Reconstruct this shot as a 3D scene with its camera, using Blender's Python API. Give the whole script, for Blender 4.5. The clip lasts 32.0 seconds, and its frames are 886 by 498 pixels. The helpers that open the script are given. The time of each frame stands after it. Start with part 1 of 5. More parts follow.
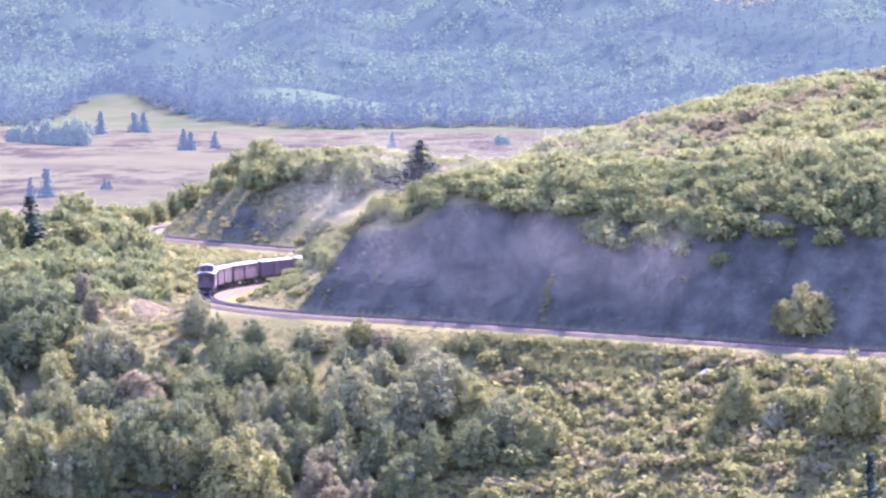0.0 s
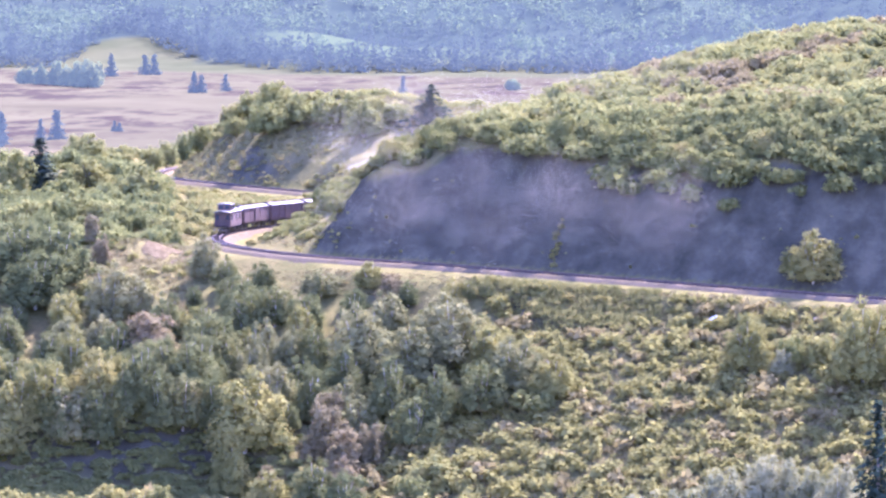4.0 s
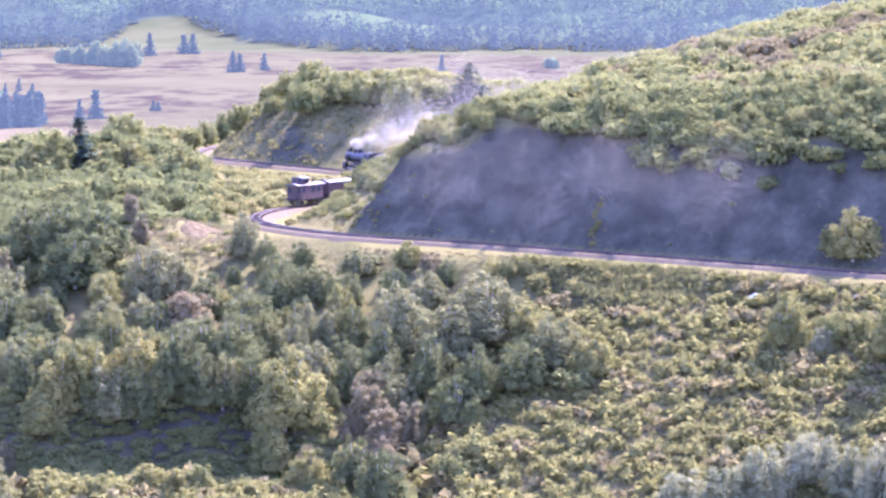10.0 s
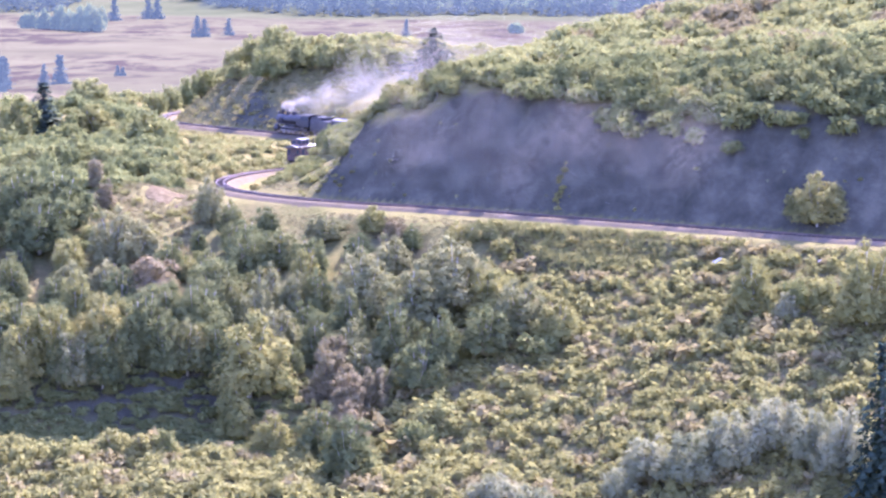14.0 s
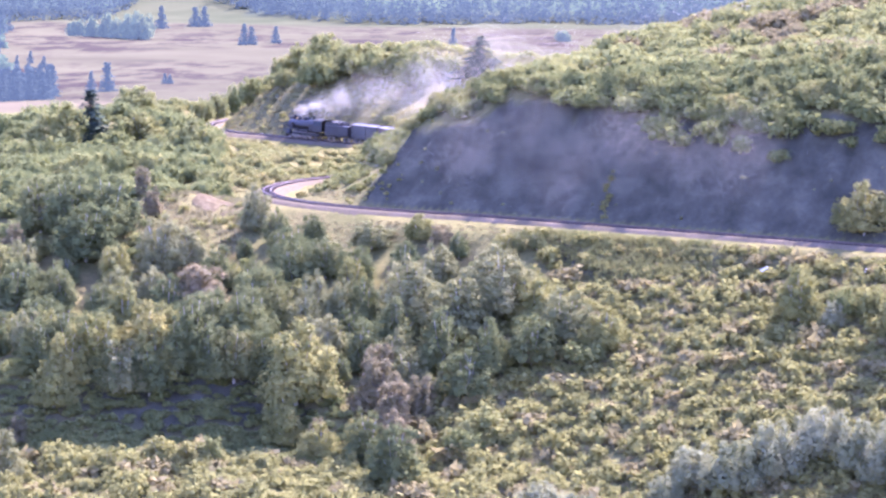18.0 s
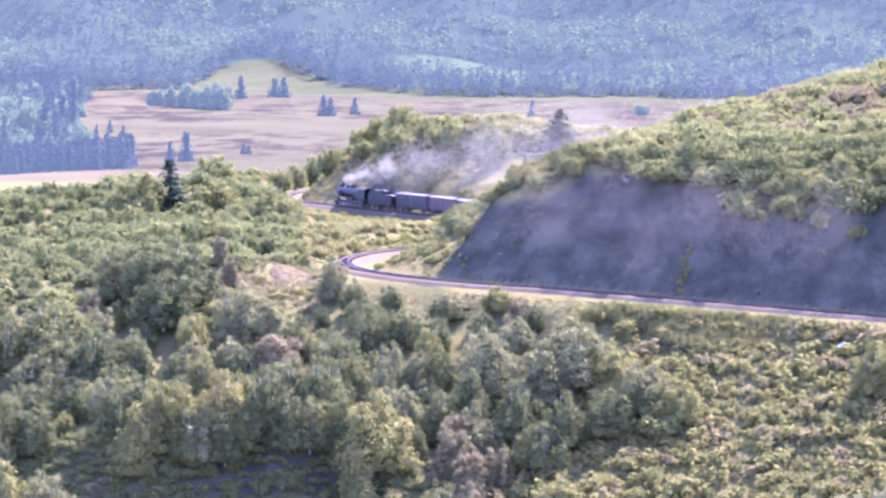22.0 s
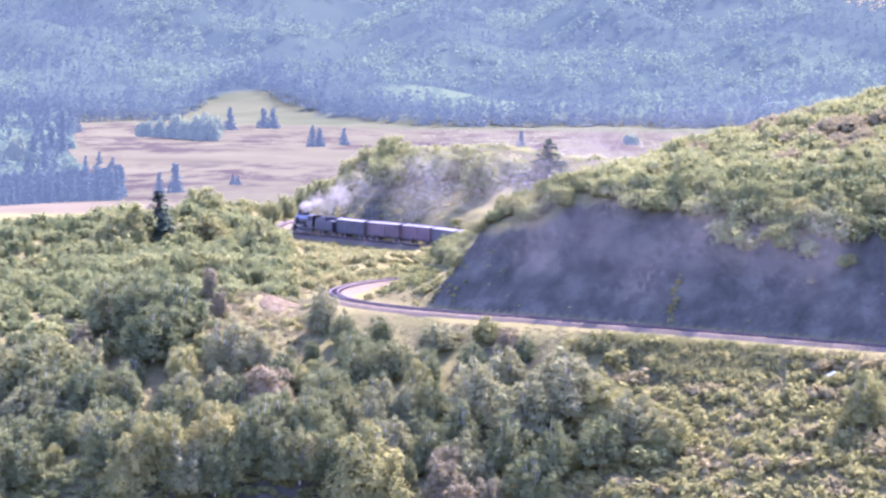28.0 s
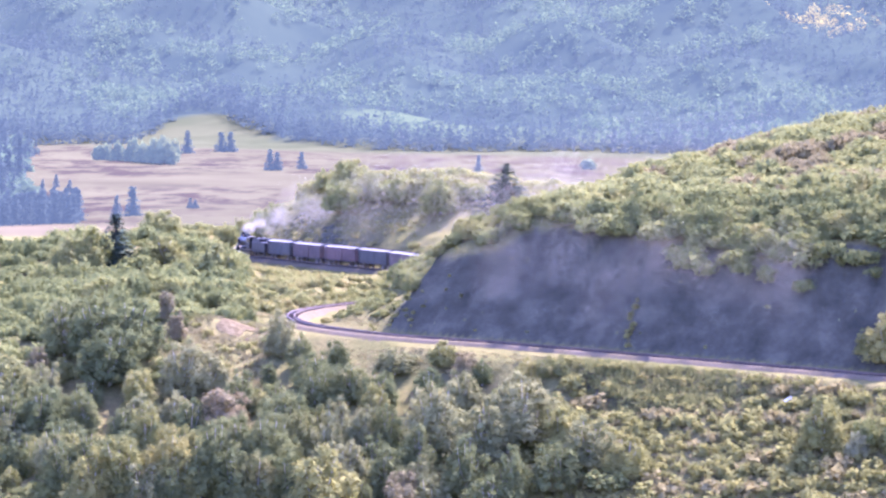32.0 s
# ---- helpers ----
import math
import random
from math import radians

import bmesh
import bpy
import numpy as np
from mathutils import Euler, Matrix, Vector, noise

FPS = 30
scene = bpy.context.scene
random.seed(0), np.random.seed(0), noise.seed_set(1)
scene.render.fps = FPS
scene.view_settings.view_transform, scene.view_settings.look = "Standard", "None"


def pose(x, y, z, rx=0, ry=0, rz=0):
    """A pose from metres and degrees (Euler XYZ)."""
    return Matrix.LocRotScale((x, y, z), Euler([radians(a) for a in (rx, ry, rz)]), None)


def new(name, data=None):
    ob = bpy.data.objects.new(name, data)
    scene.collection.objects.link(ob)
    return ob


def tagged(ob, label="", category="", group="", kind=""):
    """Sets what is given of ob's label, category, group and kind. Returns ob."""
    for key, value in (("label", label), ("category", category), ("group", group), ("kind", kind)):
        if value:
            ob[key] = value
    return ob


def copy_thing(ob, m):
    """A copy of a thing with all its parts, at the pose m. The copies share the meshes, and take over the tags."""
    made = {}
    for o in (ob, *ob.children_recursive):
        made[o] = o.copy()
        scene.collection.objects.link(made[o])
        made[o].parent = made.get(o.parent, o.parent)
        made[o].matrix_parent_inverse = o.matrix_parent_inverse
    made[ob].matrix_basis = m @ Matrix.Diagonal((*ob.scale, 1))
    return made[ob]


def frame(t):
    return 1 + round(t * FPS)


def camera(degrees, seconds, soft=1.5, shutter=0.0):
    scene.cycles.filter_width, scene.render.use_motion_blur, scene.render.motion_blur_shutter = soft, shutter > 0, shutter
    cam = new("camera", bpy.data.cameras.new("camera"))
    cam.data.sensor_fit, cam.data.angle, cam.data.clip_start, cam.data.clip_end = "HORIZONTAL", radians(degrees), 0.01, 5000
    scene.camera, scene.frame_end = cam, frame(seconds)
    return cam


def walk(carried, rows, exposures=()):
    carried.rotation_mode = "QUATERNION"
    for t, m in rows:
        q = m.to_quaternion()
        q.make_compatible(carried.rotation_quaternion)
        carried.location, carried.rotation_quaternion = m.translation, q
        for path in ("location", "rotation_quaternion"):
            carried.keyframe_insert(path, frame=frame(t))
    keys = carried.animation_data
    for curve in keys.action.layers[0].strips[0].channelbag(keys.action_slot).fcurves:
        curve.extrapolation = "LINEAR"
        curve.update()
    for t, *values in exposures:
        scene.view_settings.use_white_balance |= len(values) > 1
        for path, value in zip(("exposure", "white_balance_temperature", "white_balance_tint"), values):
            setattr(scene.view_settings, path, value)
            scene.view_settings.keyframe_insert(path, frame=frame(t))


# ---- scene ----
FOV, EYE = 12.0, 70.0
cam = camera(FOV, 32.0, soft=2.5)
# seconds, yaw, pitch, roll of the hand-held camera on its hillside
VIEW = [
    (0.0, 0.000, -2.395, -0.00),
    (0.5, -0.010, -2.536, -0.05),
    (1.0, -0.027, -2.759, -0.06),
    (1.5, 0.099, -2.983, -0.03),
    (2.0, 0.136, -3.135, -0.05),
    (2.5, -0.044, -3.283, 0.03),
    (3.0, -0.053, -3.173, 0.22),
    (3.5, 0.132, -3.166, 0.38),
    (4.0, 0.130, -3.150, 0.42),
    (4.5, 0.326, -3.090, 0.47),
    (6.5, 0.267, -2.929, 0.59),
    (7.0, 0.615, -3.088, 0.60),
    (7.5, 0.369, -2.944, 0.57),
    (8.0, 0.168, -3.170, 0.47),
    (8.5, 0.124, -3.498, 0.33),
    (9.0, 0.296, -3.513, 0.15),
    (9.5, 0.579, -3.422, 0.24),
    (10.0, 0.661, -3.443, 0.24),
    (10.5, 0.778, -3.454, 0.23),
    (11.0, 0.867, -3.470, 0.31),
    (11.5, 0.695, -3.599, 0.29),
    (12.0, 0.615, -3.710, 0.21),
    (12.5, 0.464, -3.808, 0.15),
    (13.0, 0.250, -3.746, 0.19),
    (13.5, 0.218, -3.985, 0.26),
    (14.0, 0.178, -3.917, 0.24),
    (14.5, 0.164, -4.053, 0.14),
    (16.5, 0.572, -4.182, 0.24),
    (17.0, 0.782, -3.858, 0.06),
    (17.5, 0.650, -3.872, 0.08),
    (18.0, 0.813, -3.810, 0.31),
    (18.5, 1.402, -3.407, 0.06),
    (19.0, 1.451, -3.391, 0.15),
    (19.5, 2.042, -3.170, 0.33),
    (20.0, 2.090, -3.067, 0.49),
    (20.5, 1.770, -3.120, 0.55),
    (21.0, 1.716, -2.966, 0.57),
    (21.5, 1.934, -2.670, 0.71),
    (22.0, 1.874, -2.838, 0.75),
    (22.5, 2.005, -2.823, 0.78),
    (23.0, 1.819, -2.730, 0.62),
    (23.5, 2.011, -3.050, 0.58),
    (24.0, 2.210, -3.331, 0.68),
    (24.5, 2.071, -3.187, 0.71),
    (25.0, 2.206, -2.523, 0.59),
    (25.5, 2.087, -2.832, 0.82),
    (27.5, 1.707, -2.600, 0.54),
    (28.0, 1.736, -2.425, 0.58),
    (28.5, 1.592, -2.706, 0.62),
    (29.0, 1.762, -2.480, 0.71),
    (29.5, 1.715, -2.313, 0.75),
    (30.0, 1.178, -1.942, 0.91),
    (30.5, 1.405, -2.030, 0.85),
    (31.0, 1.328, -2.233, 0.79),
    (31.5, 1.317, -2.228, 0.70),
    (32.0, 1.158, -2.088, 0.79),
]
walk(cam, [(t, pose(0, 0, EYE, 90 + pitch, 0, yaw) @ pose(0, 0, 0, 0, 0, roll)) for t, yaw, pitch, roll in VIEW], exposures=[(0, 3.17, 5200, 43), (32, 3.17, 5200, 43)])

# ---- light ----
SUN_AZ, SUN_EL = 33.0, 49.0  # degrees: from straight ahead towards the right, and above the horizon
world = bpy.data.worlds.new("sky")
scene.world = world
world.use_nodes = True
_n, _l = world.node_tree.nodes, world.node_tree.links
sky = _n.new("ShaderNodeTexSky")
sky.sky_type, sky.sun_disc = "NISHITA", False
sky.sun_elevation, sky.sun_rotation = radians(SUN_EL), radians(SUN_AZ)
sky.dust_density, sky.ozone_density, sky.air_density = 1.0, 2.0, 1.0
_tint = _n.new("ShaderNodeMix")
_tint.data_type, _tint.blend_type = "RGBA", "MULTIPLY"
_tint.inputs[0].default_value = 1.0
_tint.inputs[7].default_value = (1.08, 0.95, 1.17, 1)  # hazy violet-blue autumn sky
_l.new(sky.outputs[0], _tint.inputs[6])
_l.new(_tint.outputs[2], _n["Background"].inputs[0])
_n["Background"].inputs[1].default_value = 0.148
sun = new("sun", bpy.data.lights.new("sun", "SUN"))
sun.data.energy, sun.data.angle, sun.data.color = 4.3, radians(0.53), (1.0, 0.885, 0.77)
_d = Vector((math.sin(radians(SUN_AZ)) * math.cos(radians(SUN_EL)), math.cos(radians(SUN_AZ)) * math.cos(radians(SUN_EL)), math.sin(radians(SUN_EL))))
sun.matrix_world = Matrix.Translation((200, 300, 400)) @ _d.to_track_quat("Z", "Y").to_matrix().to_4x4()
# ---- lie of the land: points of slope, shoulder, spurs and crests (east, north, height) ----
LAND = {
    "slope": [(-30.5, 470, 8.8), (-11.6, 470, 8.8), (7.3, 470, 8.8), (26.2, 470, 8.8), (45.1, 470, 9.4), (57.7, 470, 10.1), (-49.4, 470, 8.2), (-68.3, 470, 8.2), (4.5, 510, 21.4), (21.5, 508, 22.3), (38.3, 505, 23.2), (54.7, 500, 25), (-12.6, 512, 19.8), (-30.1, 518, 22.9), (-47.9, 522, 23.6), (-65.4, 522, 21.6), (-79.1, 520, 21.8)],
    "ravine": [(-58, 498.5, 14.2), (-48.2, 498.5, 14.2), (-40.2, 498.5, 13.8), (-32.2, 498.5, 13.8), (-24.9, 498.5, 14.2), (-58, 503, 23.0), (-48.8, 503, 23.7), (-40.7, 503, 24.3), (-32.6, 503, 24.3), (-25.2, 503, 23.4), (-39.4, 487, 13.1), (-31.6, 487, 13.1), (-50, 487, 13.0), (-41, 508, 24.2), (-52, 508, 24), (-31, 508, 24)],
    "shoulder": [(-40.2, 575, 38.9), (-34.8, 572, 37.7), (-44.5, 568, 37.6), (-51.4, 560, 35.4), (-58.3, 555, 33.5), (-69.1, 552, 32.2), (-79.9, 550, 31.6), (-24.9, 556, 35.6), (-52.7, 620, 41.2), (-60.2, 612, 40.8), (-71.3, 602, 38.4), (-82.1, 592, 36.6), (-37.7, 620, 39.2)],
    "left": [(-59, 705, 45.8), (-67.5, 695, 44.7), (-77.2, 682, 42.2), (-87.7, 665, 37.6), (-96.2, 650, 35.2), (-52.6, 735, 40.8), (-42, 690, 39.8), (-31.9, 672, 39.3), (-27.7, 680, 39.6), (-50.3, 690, 41.2)],
    "inside": [(-24, 590, 38.9), (-21, 579, 38.7), (-22, 603, 39.4), (-18, 614, 40), (-17.3, 570, 47.2), (-12.8, 566.5, 48.8), (-7.4, 562.5, 50.2), (-19.5, 576, 46), (-13, 580, 49.5), (-14, 592, 49), (-11, 604, 49)],
    "hill": [(-7.5, 598, 50.5), (-0.3, 580, 53.5), (1.2, 556, 53.2), (8, 553, 52.8), (16, 548, 51.5), (24.6, 541, 47.4), (34, 539, 49.6), (45, 538, 53.2), (56.2, 530, 50.4), (68.6, 525, 50.5), (15.3, 650, 56.8), (32.4, 660, 61.5), (50.8, 670, 66.1), (71.5, 680, 69), (94, 690, 71.8), (37.5, 600, 55.8), (17.3, 598, 54.9), (57.6, 600, 59)],
    "below_upper_line": [(-36, 708, 39.3), (-44, 721, 39.6), (-50, 735, 39.8), (-28, 699, 39.2), (-48, 711, 40.0), (-38, 695, 39.2)],
    "far": [(-32, 735, 52), (-34.7, 752, 52.8), (-22.3, 743, 55.2), (-9.3, 736, 55.9), (-44.5, 766, 48.9), (-55.5, 790, 45.3), (0, 742, 53), (12.4, 760, 52), (-64.8, 800, 42.5), (-20, 800, 50), (-40, 815, 46)],
    "dips": [(-40, 900, 38), (40, 900, 38), (100, 900, 42), (-120, 880, 34), (30, 760, 54), (90, 770, 60), (-60, 420, -6), (40, 420, -6), (110, 420, -4), (-110, 420, -6), (140, 560, 54), (-150, 620, 40)],
}
# ---- the railway line: headings along it, in metres from the tip of the curve ----
def _line():
    """Points (east, north) every half metre along the line, from far behind the tip of the curve to beyond the cut."""
    bends = [(-60, 1 / 55), (26.5, 1 / 55), (36.5, -1 / 75), (124, -1 / 75), (133, 1 / 95), (190, 1 / 95), (230, 0.0), (500, 0.0)]
    bs, bk = [b[0] for b in bends], [b[1] for b in bends]
    ahead, x, y, h = [], TIP[0], TIP[1], 0.0
    for i in range(900):
        ahead.append((x, y))
        s = i * 0.5
        h += 0.5 * np.interp(s, bs, bk)
        x, y = x + 0.5 * math.sin(h), y + 0.5 * math.cos(h)
    back, x, y, h = [], TIP[0], TIP[1], 0.0
    for i in range(500):
        s = -i * 0.5
        h -= 0.5 * np.interp(s, [-320, -200, -64, -60], [0.0, 0.0, 0.0, 1 / 55])
        x, y = x - 0.5 * math.sin(h), y - 0.5 * math.cos(h)
        back.append((x, y))
    return np.array(back[::-1] + ahead)


TIP, GRADE = (-33.2, 592.0), ([-250, -117, -59, 0, 35, 128, 145, 450], [32.0, 36.2, 38.4, 39.0, 39.5, 41.0, 41.3, 41.5])
LINE = _line()
LINE_S = (np.arange(len(LINE)) - 500) * 0.5
LINE_Z = np.interp(LINE_S, *GRADE)


def on_line(s):
    """The place on the rails' top at s metres."""
    return Vector((np.interp(s, LINE_S, LINE[:, 0]), np.interp(s, LINE_S, LINE[:, 1]), np.interp(s, LINE_S, LINE_Z)))


# ---- the ground as a height over the plan ----
def _sheet():
    pts = np.array([p for group in LAND.values() for p in group], float)
    d = np.hypot(pts[:, None, 0] - pts[None, :, 0], pts[:, None, 1] - pts[None, :, 1])
    n = len(pts)
    a = np.zeros((n + 3, n + 3))
    a[:n, :n] = np.sqrt(d * d + 36.0)
    a[:n, :n] += np.eye(n) * -2.0
    a[:n, n], a[:n, n + 1], a[:n, n + 2] = 1, pts[:, 0] / 100, (pts[:, 1] - 600) / 100
    a[n:, :n] = a[:n, n:].T
    return pts, np.linalg.solve(a, np.concatenate([pts[:, 2], np.zeros(3)]))


SHEET, WEIGHTS = _sheet()


def ease(a, b, x):
    k = np.clip((x - a) / (b - a), 0, 1)
    return k * k * (3 - 2 * k)


def waves(x, y, size, seed):
    """Smooth uneven relief between about -1 and 1."""
    r = np.random.RandomState(seed)
    out = np.zeros_like(x)
    for k in range(7):
        ang, ph, fr = r.uniform(0, 6.28), r.uniform(0, 6.28), r.uniform(0.6, 1.9) / size
        out += np.sin((x * math.cos(ang) + y * math.sin(ang)) * fr * 6.28 + ph)
    return out / 3.2


def line_distance(x, y, along=False):
    """Distance to the line and the rails' height there; with along, also how far along the line that is."""
    d, z, run = np.full(x.shape, 1e6), np.zeros(x.shape), np.zeros(x.shape)
    near = (x > -110) & (x < 150) & (y > 430) & (y < 960)
    px, py = x[near], y[near]
    best, bz, bs = np.full(px.shape, 1e6), np.zeros(px.shape), np.zeros(px.shape)
    for (ax, ay), az, s in zip(LINE[::2], LINE_Z[::2], LINE_S[::2]):
        q = (px - ax) ** 2 + (py - ay) ** 2
        m = q < best
        best[m], bz[m], bs[m] = q[m], az, s
    d[near], z[near], run[near] = np.sqrt(best), bz, bs
    return (d, z, run) if along else (d, z)


# the trodden path that drops from the bank across the slope
WAY = [(1.1, 534.0), (3.6, 532.5), (6.0, 530.5), (7.1, 528.0), (9.2, 525.0), (11.6, 522.5), (15.1, 521.0), (19.0, 519.8)]


def off_way(x, y):
    """Distance to the path."""
    best = np.full(np.shape(x), 1e3)
    for (ax, ay), (bx, by) in zip(WAY, WAY[1:]):
        t = np.clip(((x - ax) * (bx - ax) + (y - ay) * (by - ay)) / ((bx - ax) ** 2 + (by - ay) ** 2), 0, 1)
        best = np.minimum(best, np.hypot(x - ax - t * (bx - ax), y - ay - t * (by - ay)))
    return best


def grassy_hollow(x, y):
    """The smooth green bank between the path and the line."""
    wx, wy = zip(*WAY)
    return (x > 4) & (x < 26) & (y > np.interp(x, wx, wy) + 0.3) & (y < 541 - 0.55 * x)


def ground_height(x, y):
    x, y = np.asarray(x, float), np.asarray(y, float)
    n = len(SHEET)
    cx, cy = np.clip(x, -160, 160), np.clip(y, 400, 1000)
    h = WEIGHTS[n] + WEIGHTS[n + 1] * cx / 100 + WEIGHTS[n + 2] * (cy - 600) / 100
    for (ax, ay, _), w in zip(SHEET, WEIGHTS):
        h = h + w * np.sqrt((cx - ax) ** 2 + (cy - ay) ** 2 + 36.0)
    h = h + 0.5 * waves(x, y, 14, 3) * ease(0, 40, np.abs(y - 900) + 40)
    # the near slope, from the viewpoint down into the ravine
    near = np.interp(y, [-400, -60, -2, 6, 40, 120, 250, 340, 420], [95, 74, 68.3, 68.0, 58, 25, -8, -12, -6])
    h = near + (h - near) * ease(400, 450, y)
    # the valley meadow and the mountain side beyond it
    valley = 33.0 + 0.9 * waves(x, y, 190, 5) + 3.0 * np.exp(-((x + 240) / 110) ** 2 - ((y - 2600) / 260) ** 2) - 6 * ease(900, 1300, y) * np.exp(-((x + 200) / 60) ** 2) * ease(1900, 1200, y)
    h = h + (valley - h) * ease(860, 1080, y)
    foot = 2720 + 45 * waves(x, x * 0, 420, 8)
    up = np.clip(y - foot, 0, None)
    h = h + up * 0.094 + 0.07 * np.clip(up - 1200, 0, None) + (27 * waves(x, y, 560, 9) + 15 * waves(x, y, 230, 10)) * ease(0, 700, up)
    d, z, run = line_distance(x, y, True)
    k = np.clip(d - 2.4, 0, None)
    gully = np.abs(np.sin(run * 0.62 + 1.3 * np.sin(run * 0.17))) + 0.6 * np.abs(np.sin(run * 1.37 + 2.0))
    k = k * (1 + 0.10 * (gully - 0.8) * ease(0.5, 5, k))
    # steeper near run 142, shaped to stand in for a tree's shadow stripe
    cut = z - 0.75 + (1.3 - 0.85 * ease(-40, -30, run) * ease(60, 40, run) - 0.45 * ease(70, 100, run) * (1 - np.exp(-((run - 142) / 8) ** 4))) * k
    fill = z - 0.62 - 0.5 * np.clip(d - 1.6, 0, None)
    # the valley side falls away from the line
    i = np.clip(((run + 250) * 2).astype(int), 1, len(LINE) - 2)
    tx, ty = LINE[i + 1, 0] - LINE[i - 1, 0], LINE[i + 1, 1] - LINE[i - 1, 1]
    outer = (tx * (y - LINE[i, 1]) - ty * (x - LINE[i, 0]) > 0) & (d > 1.2)
    shelf = z - 0.72 - 0.16 * np.clip(d - 1.6, 0, 7) + 0.5 * ease(-45, -15, run) * np.clip(d - 5, 0, None) - 0.1 * np.clip(d - 8, 0, 12) * ease(-15, -45, run)
    cut = np.where(outer, np.minimum(cut, shelf), cut)
    return np.where(d < 80, np.clip(h, np.minimum(fill, cut), cut), h) - 0.9 * np.exp(-(off_way(x, y) / 0.75) ** 2)


FRONT = [(LINE[i, 0] / LINE[i, 1], LINE[i, 1], LINE_Z[i]) for i in range(500, 70, -6)]
UPPER = [(LINE[i, 0] / LINE[i, 1], LINE[i, 1], LINE_Z[i]) for i in range(850, 730, -4)]


def cleared(x, y):
    """Height to which plants beside the line are kept down, so that the track stays open to the valley side."""
    room = np.full(np.shape(x), 50.0)
    az, g = x / y, ground_height(x, y)
    for run, reach in ((FRONT, 592), (UPPER, 758)):
        a, b, c = (np.array(v) for v in zip(*run))
        Y, Z = np.interp(az, a, b), np.interp(az, a, c)
        k = (az > a[0]) & (az < a[-1]) & (y < Y - 2) & ((run is FRONT) | (y > 600))
        room = np.where(k, np.minimum(room, 70 - (70 - Z + 0.9) * y / Y - g), room)
    return room


# ---- materials ----
def material(name, build, rough=0.9):
    m = bpy.data.materials.new(name)
    m.use_nodes = True
    n, l = m.node_tree.nodes, m.node_tree.links
    b = n["Principled BSDF"]
    b.inputs["Roughness"].default_value = rough
    b.inputs["Specular IOR Level"].default_value = 0.25 if rough < 0.85 else 0.0
    build(n, l, b)
    return m


def ramp(n, l, value, stops):
    r = n.new("ShaderNodeValToRGB")
    while len(r.color_ramp.elements) < len(stops):
        r.color_ramp.elements.new(0.5)
    for e, (p, c) in zip(r.color_ramp.elements, stops):
        e.position, e.color = p, (*c, 1)
    l.new(value, r.inputs[0])
    return r.outputs[0]


def grain(n, l, scale, detail=6.0, rough=0.6, where=None):
    t = n.new("ShaderNodeTexNoise")
    t.inputs["Scale"].default_value, t.inputs["Detail"].default_value, t.inputs["Roughness"].default_value = scale, detail, rough
    if where is None:
        where = n.new("ShaderNodeNewGeometry").outputs["Position"]
    l.new(where, t.inputs["Vector"])
    return t.outputs[0]


def mix(n, l, fac, a, b, kind="MIX"):
    m = n.new("ShaderNodeMix")
    m.data_type, m.blend_type = "RGBA", kind
    for socket, v in ((m.inputs[0], fac), (m.inputs[6], a), (m.inputs[7], b)):
        if isinstance(v, (int, float)):
            socket.default_value = v
        elif isinstance(v, tuple):
            socket.default_value = (*v, 1)
        else:
            l.new(v, socket)
    return m.outputs[2]


def bump(n, l, b, value, strength, distance):
    k = n.new("ShaderNodeBump")
    k.inputs["Strength"].default_value, k.inputs["Distance"].default_value = strength, distance
    l.new(value, k.inputs["Height"])
    l.new(k.outputs[0], b.inputs["Normal"])


def plain(name, c, rough=0.7, metal=0.0, vary=0.35, scale=3.0):
    """Paint or metal with wear at two scales."""
    def build(n, l, b):
        dark, pale = tuple(v * (1 - vary) for v in c), tuple(min(1, v * (1 + vary)) for v in c)
        big = ramp(n, l, grain(n, l, scale * 0.3), [(0.35, dark), (0.65, pale)])
        fine = ramp(n, l, grain(n, l, scale * 4), [(0.3, dark), (0.7, pale)])
        l.new(mix(n, l, 0.45, big, fine), b.inputs["Base Color"])
        b.inputs["Metallic"].default_value = metal
    return material(name, build, rough)


def foliage(name, stops, through_light=0.32):
    """Leaves: colour from plant to plant, patch to patch and leaf to leaf; part of the light passes through."""
    m = bpy.data.materials.new(name)
    m.use_nodes = True
    n, l = m.node_tree.nodes, m.node_tree.links
    n.remove(n["Principled BSDF"])
    info, geo = n.new("ShaderNodeObjectInfo"), n.new("ShaderNodeNewGeometry")
    patch = grain(n, l, 0.22, 3.0)
    add = n.new("ShaderNodeMath")
    add.operation = "MULTIPLY_ADD"
    l.new(info.outputs["Random"], add.inputs[0])
    add.inputs[1].default_value = 0.45
    l.new(patch, add.inputs[2])
    leaf = n.new("ShaderNodeMath")
    leaf.operation = "MULTIPLY_ADD"
    l.new(geo.outputs["Random Per Island"], leaf.inputs[0])
    leaf.inputs[1].default_value = 0.16
    l.new(add.outputs[0], leaf.inputs[2])
    sub = n.new("ShaderNodeMath")
    sub.operation = "SUBTRACT"
    l.new(leaf.outputs[0], sub.inputs[0])
    sub.inputs[1].default_value = 0.30
    c = ramp(n, l, sub.outputs[0], stops)
    d, t, x = n.new("ShaderNodeBsdfDiffuse"), n.new("ShaderNodeBsdfTranslucent"), n.new("ShaderNodeMixShader")
    l.new(c, d.inputs[0])
    l.new(c, t.inputs[0])
    x.inputs[0].default_value = through_light
    l.new(d.outputs[0], x.inputs[1])
    l.new(t.outputs[0], x.inputs[2])
    l.new(x.outputs[0], n["Material Output"].inputs[0])
    return m


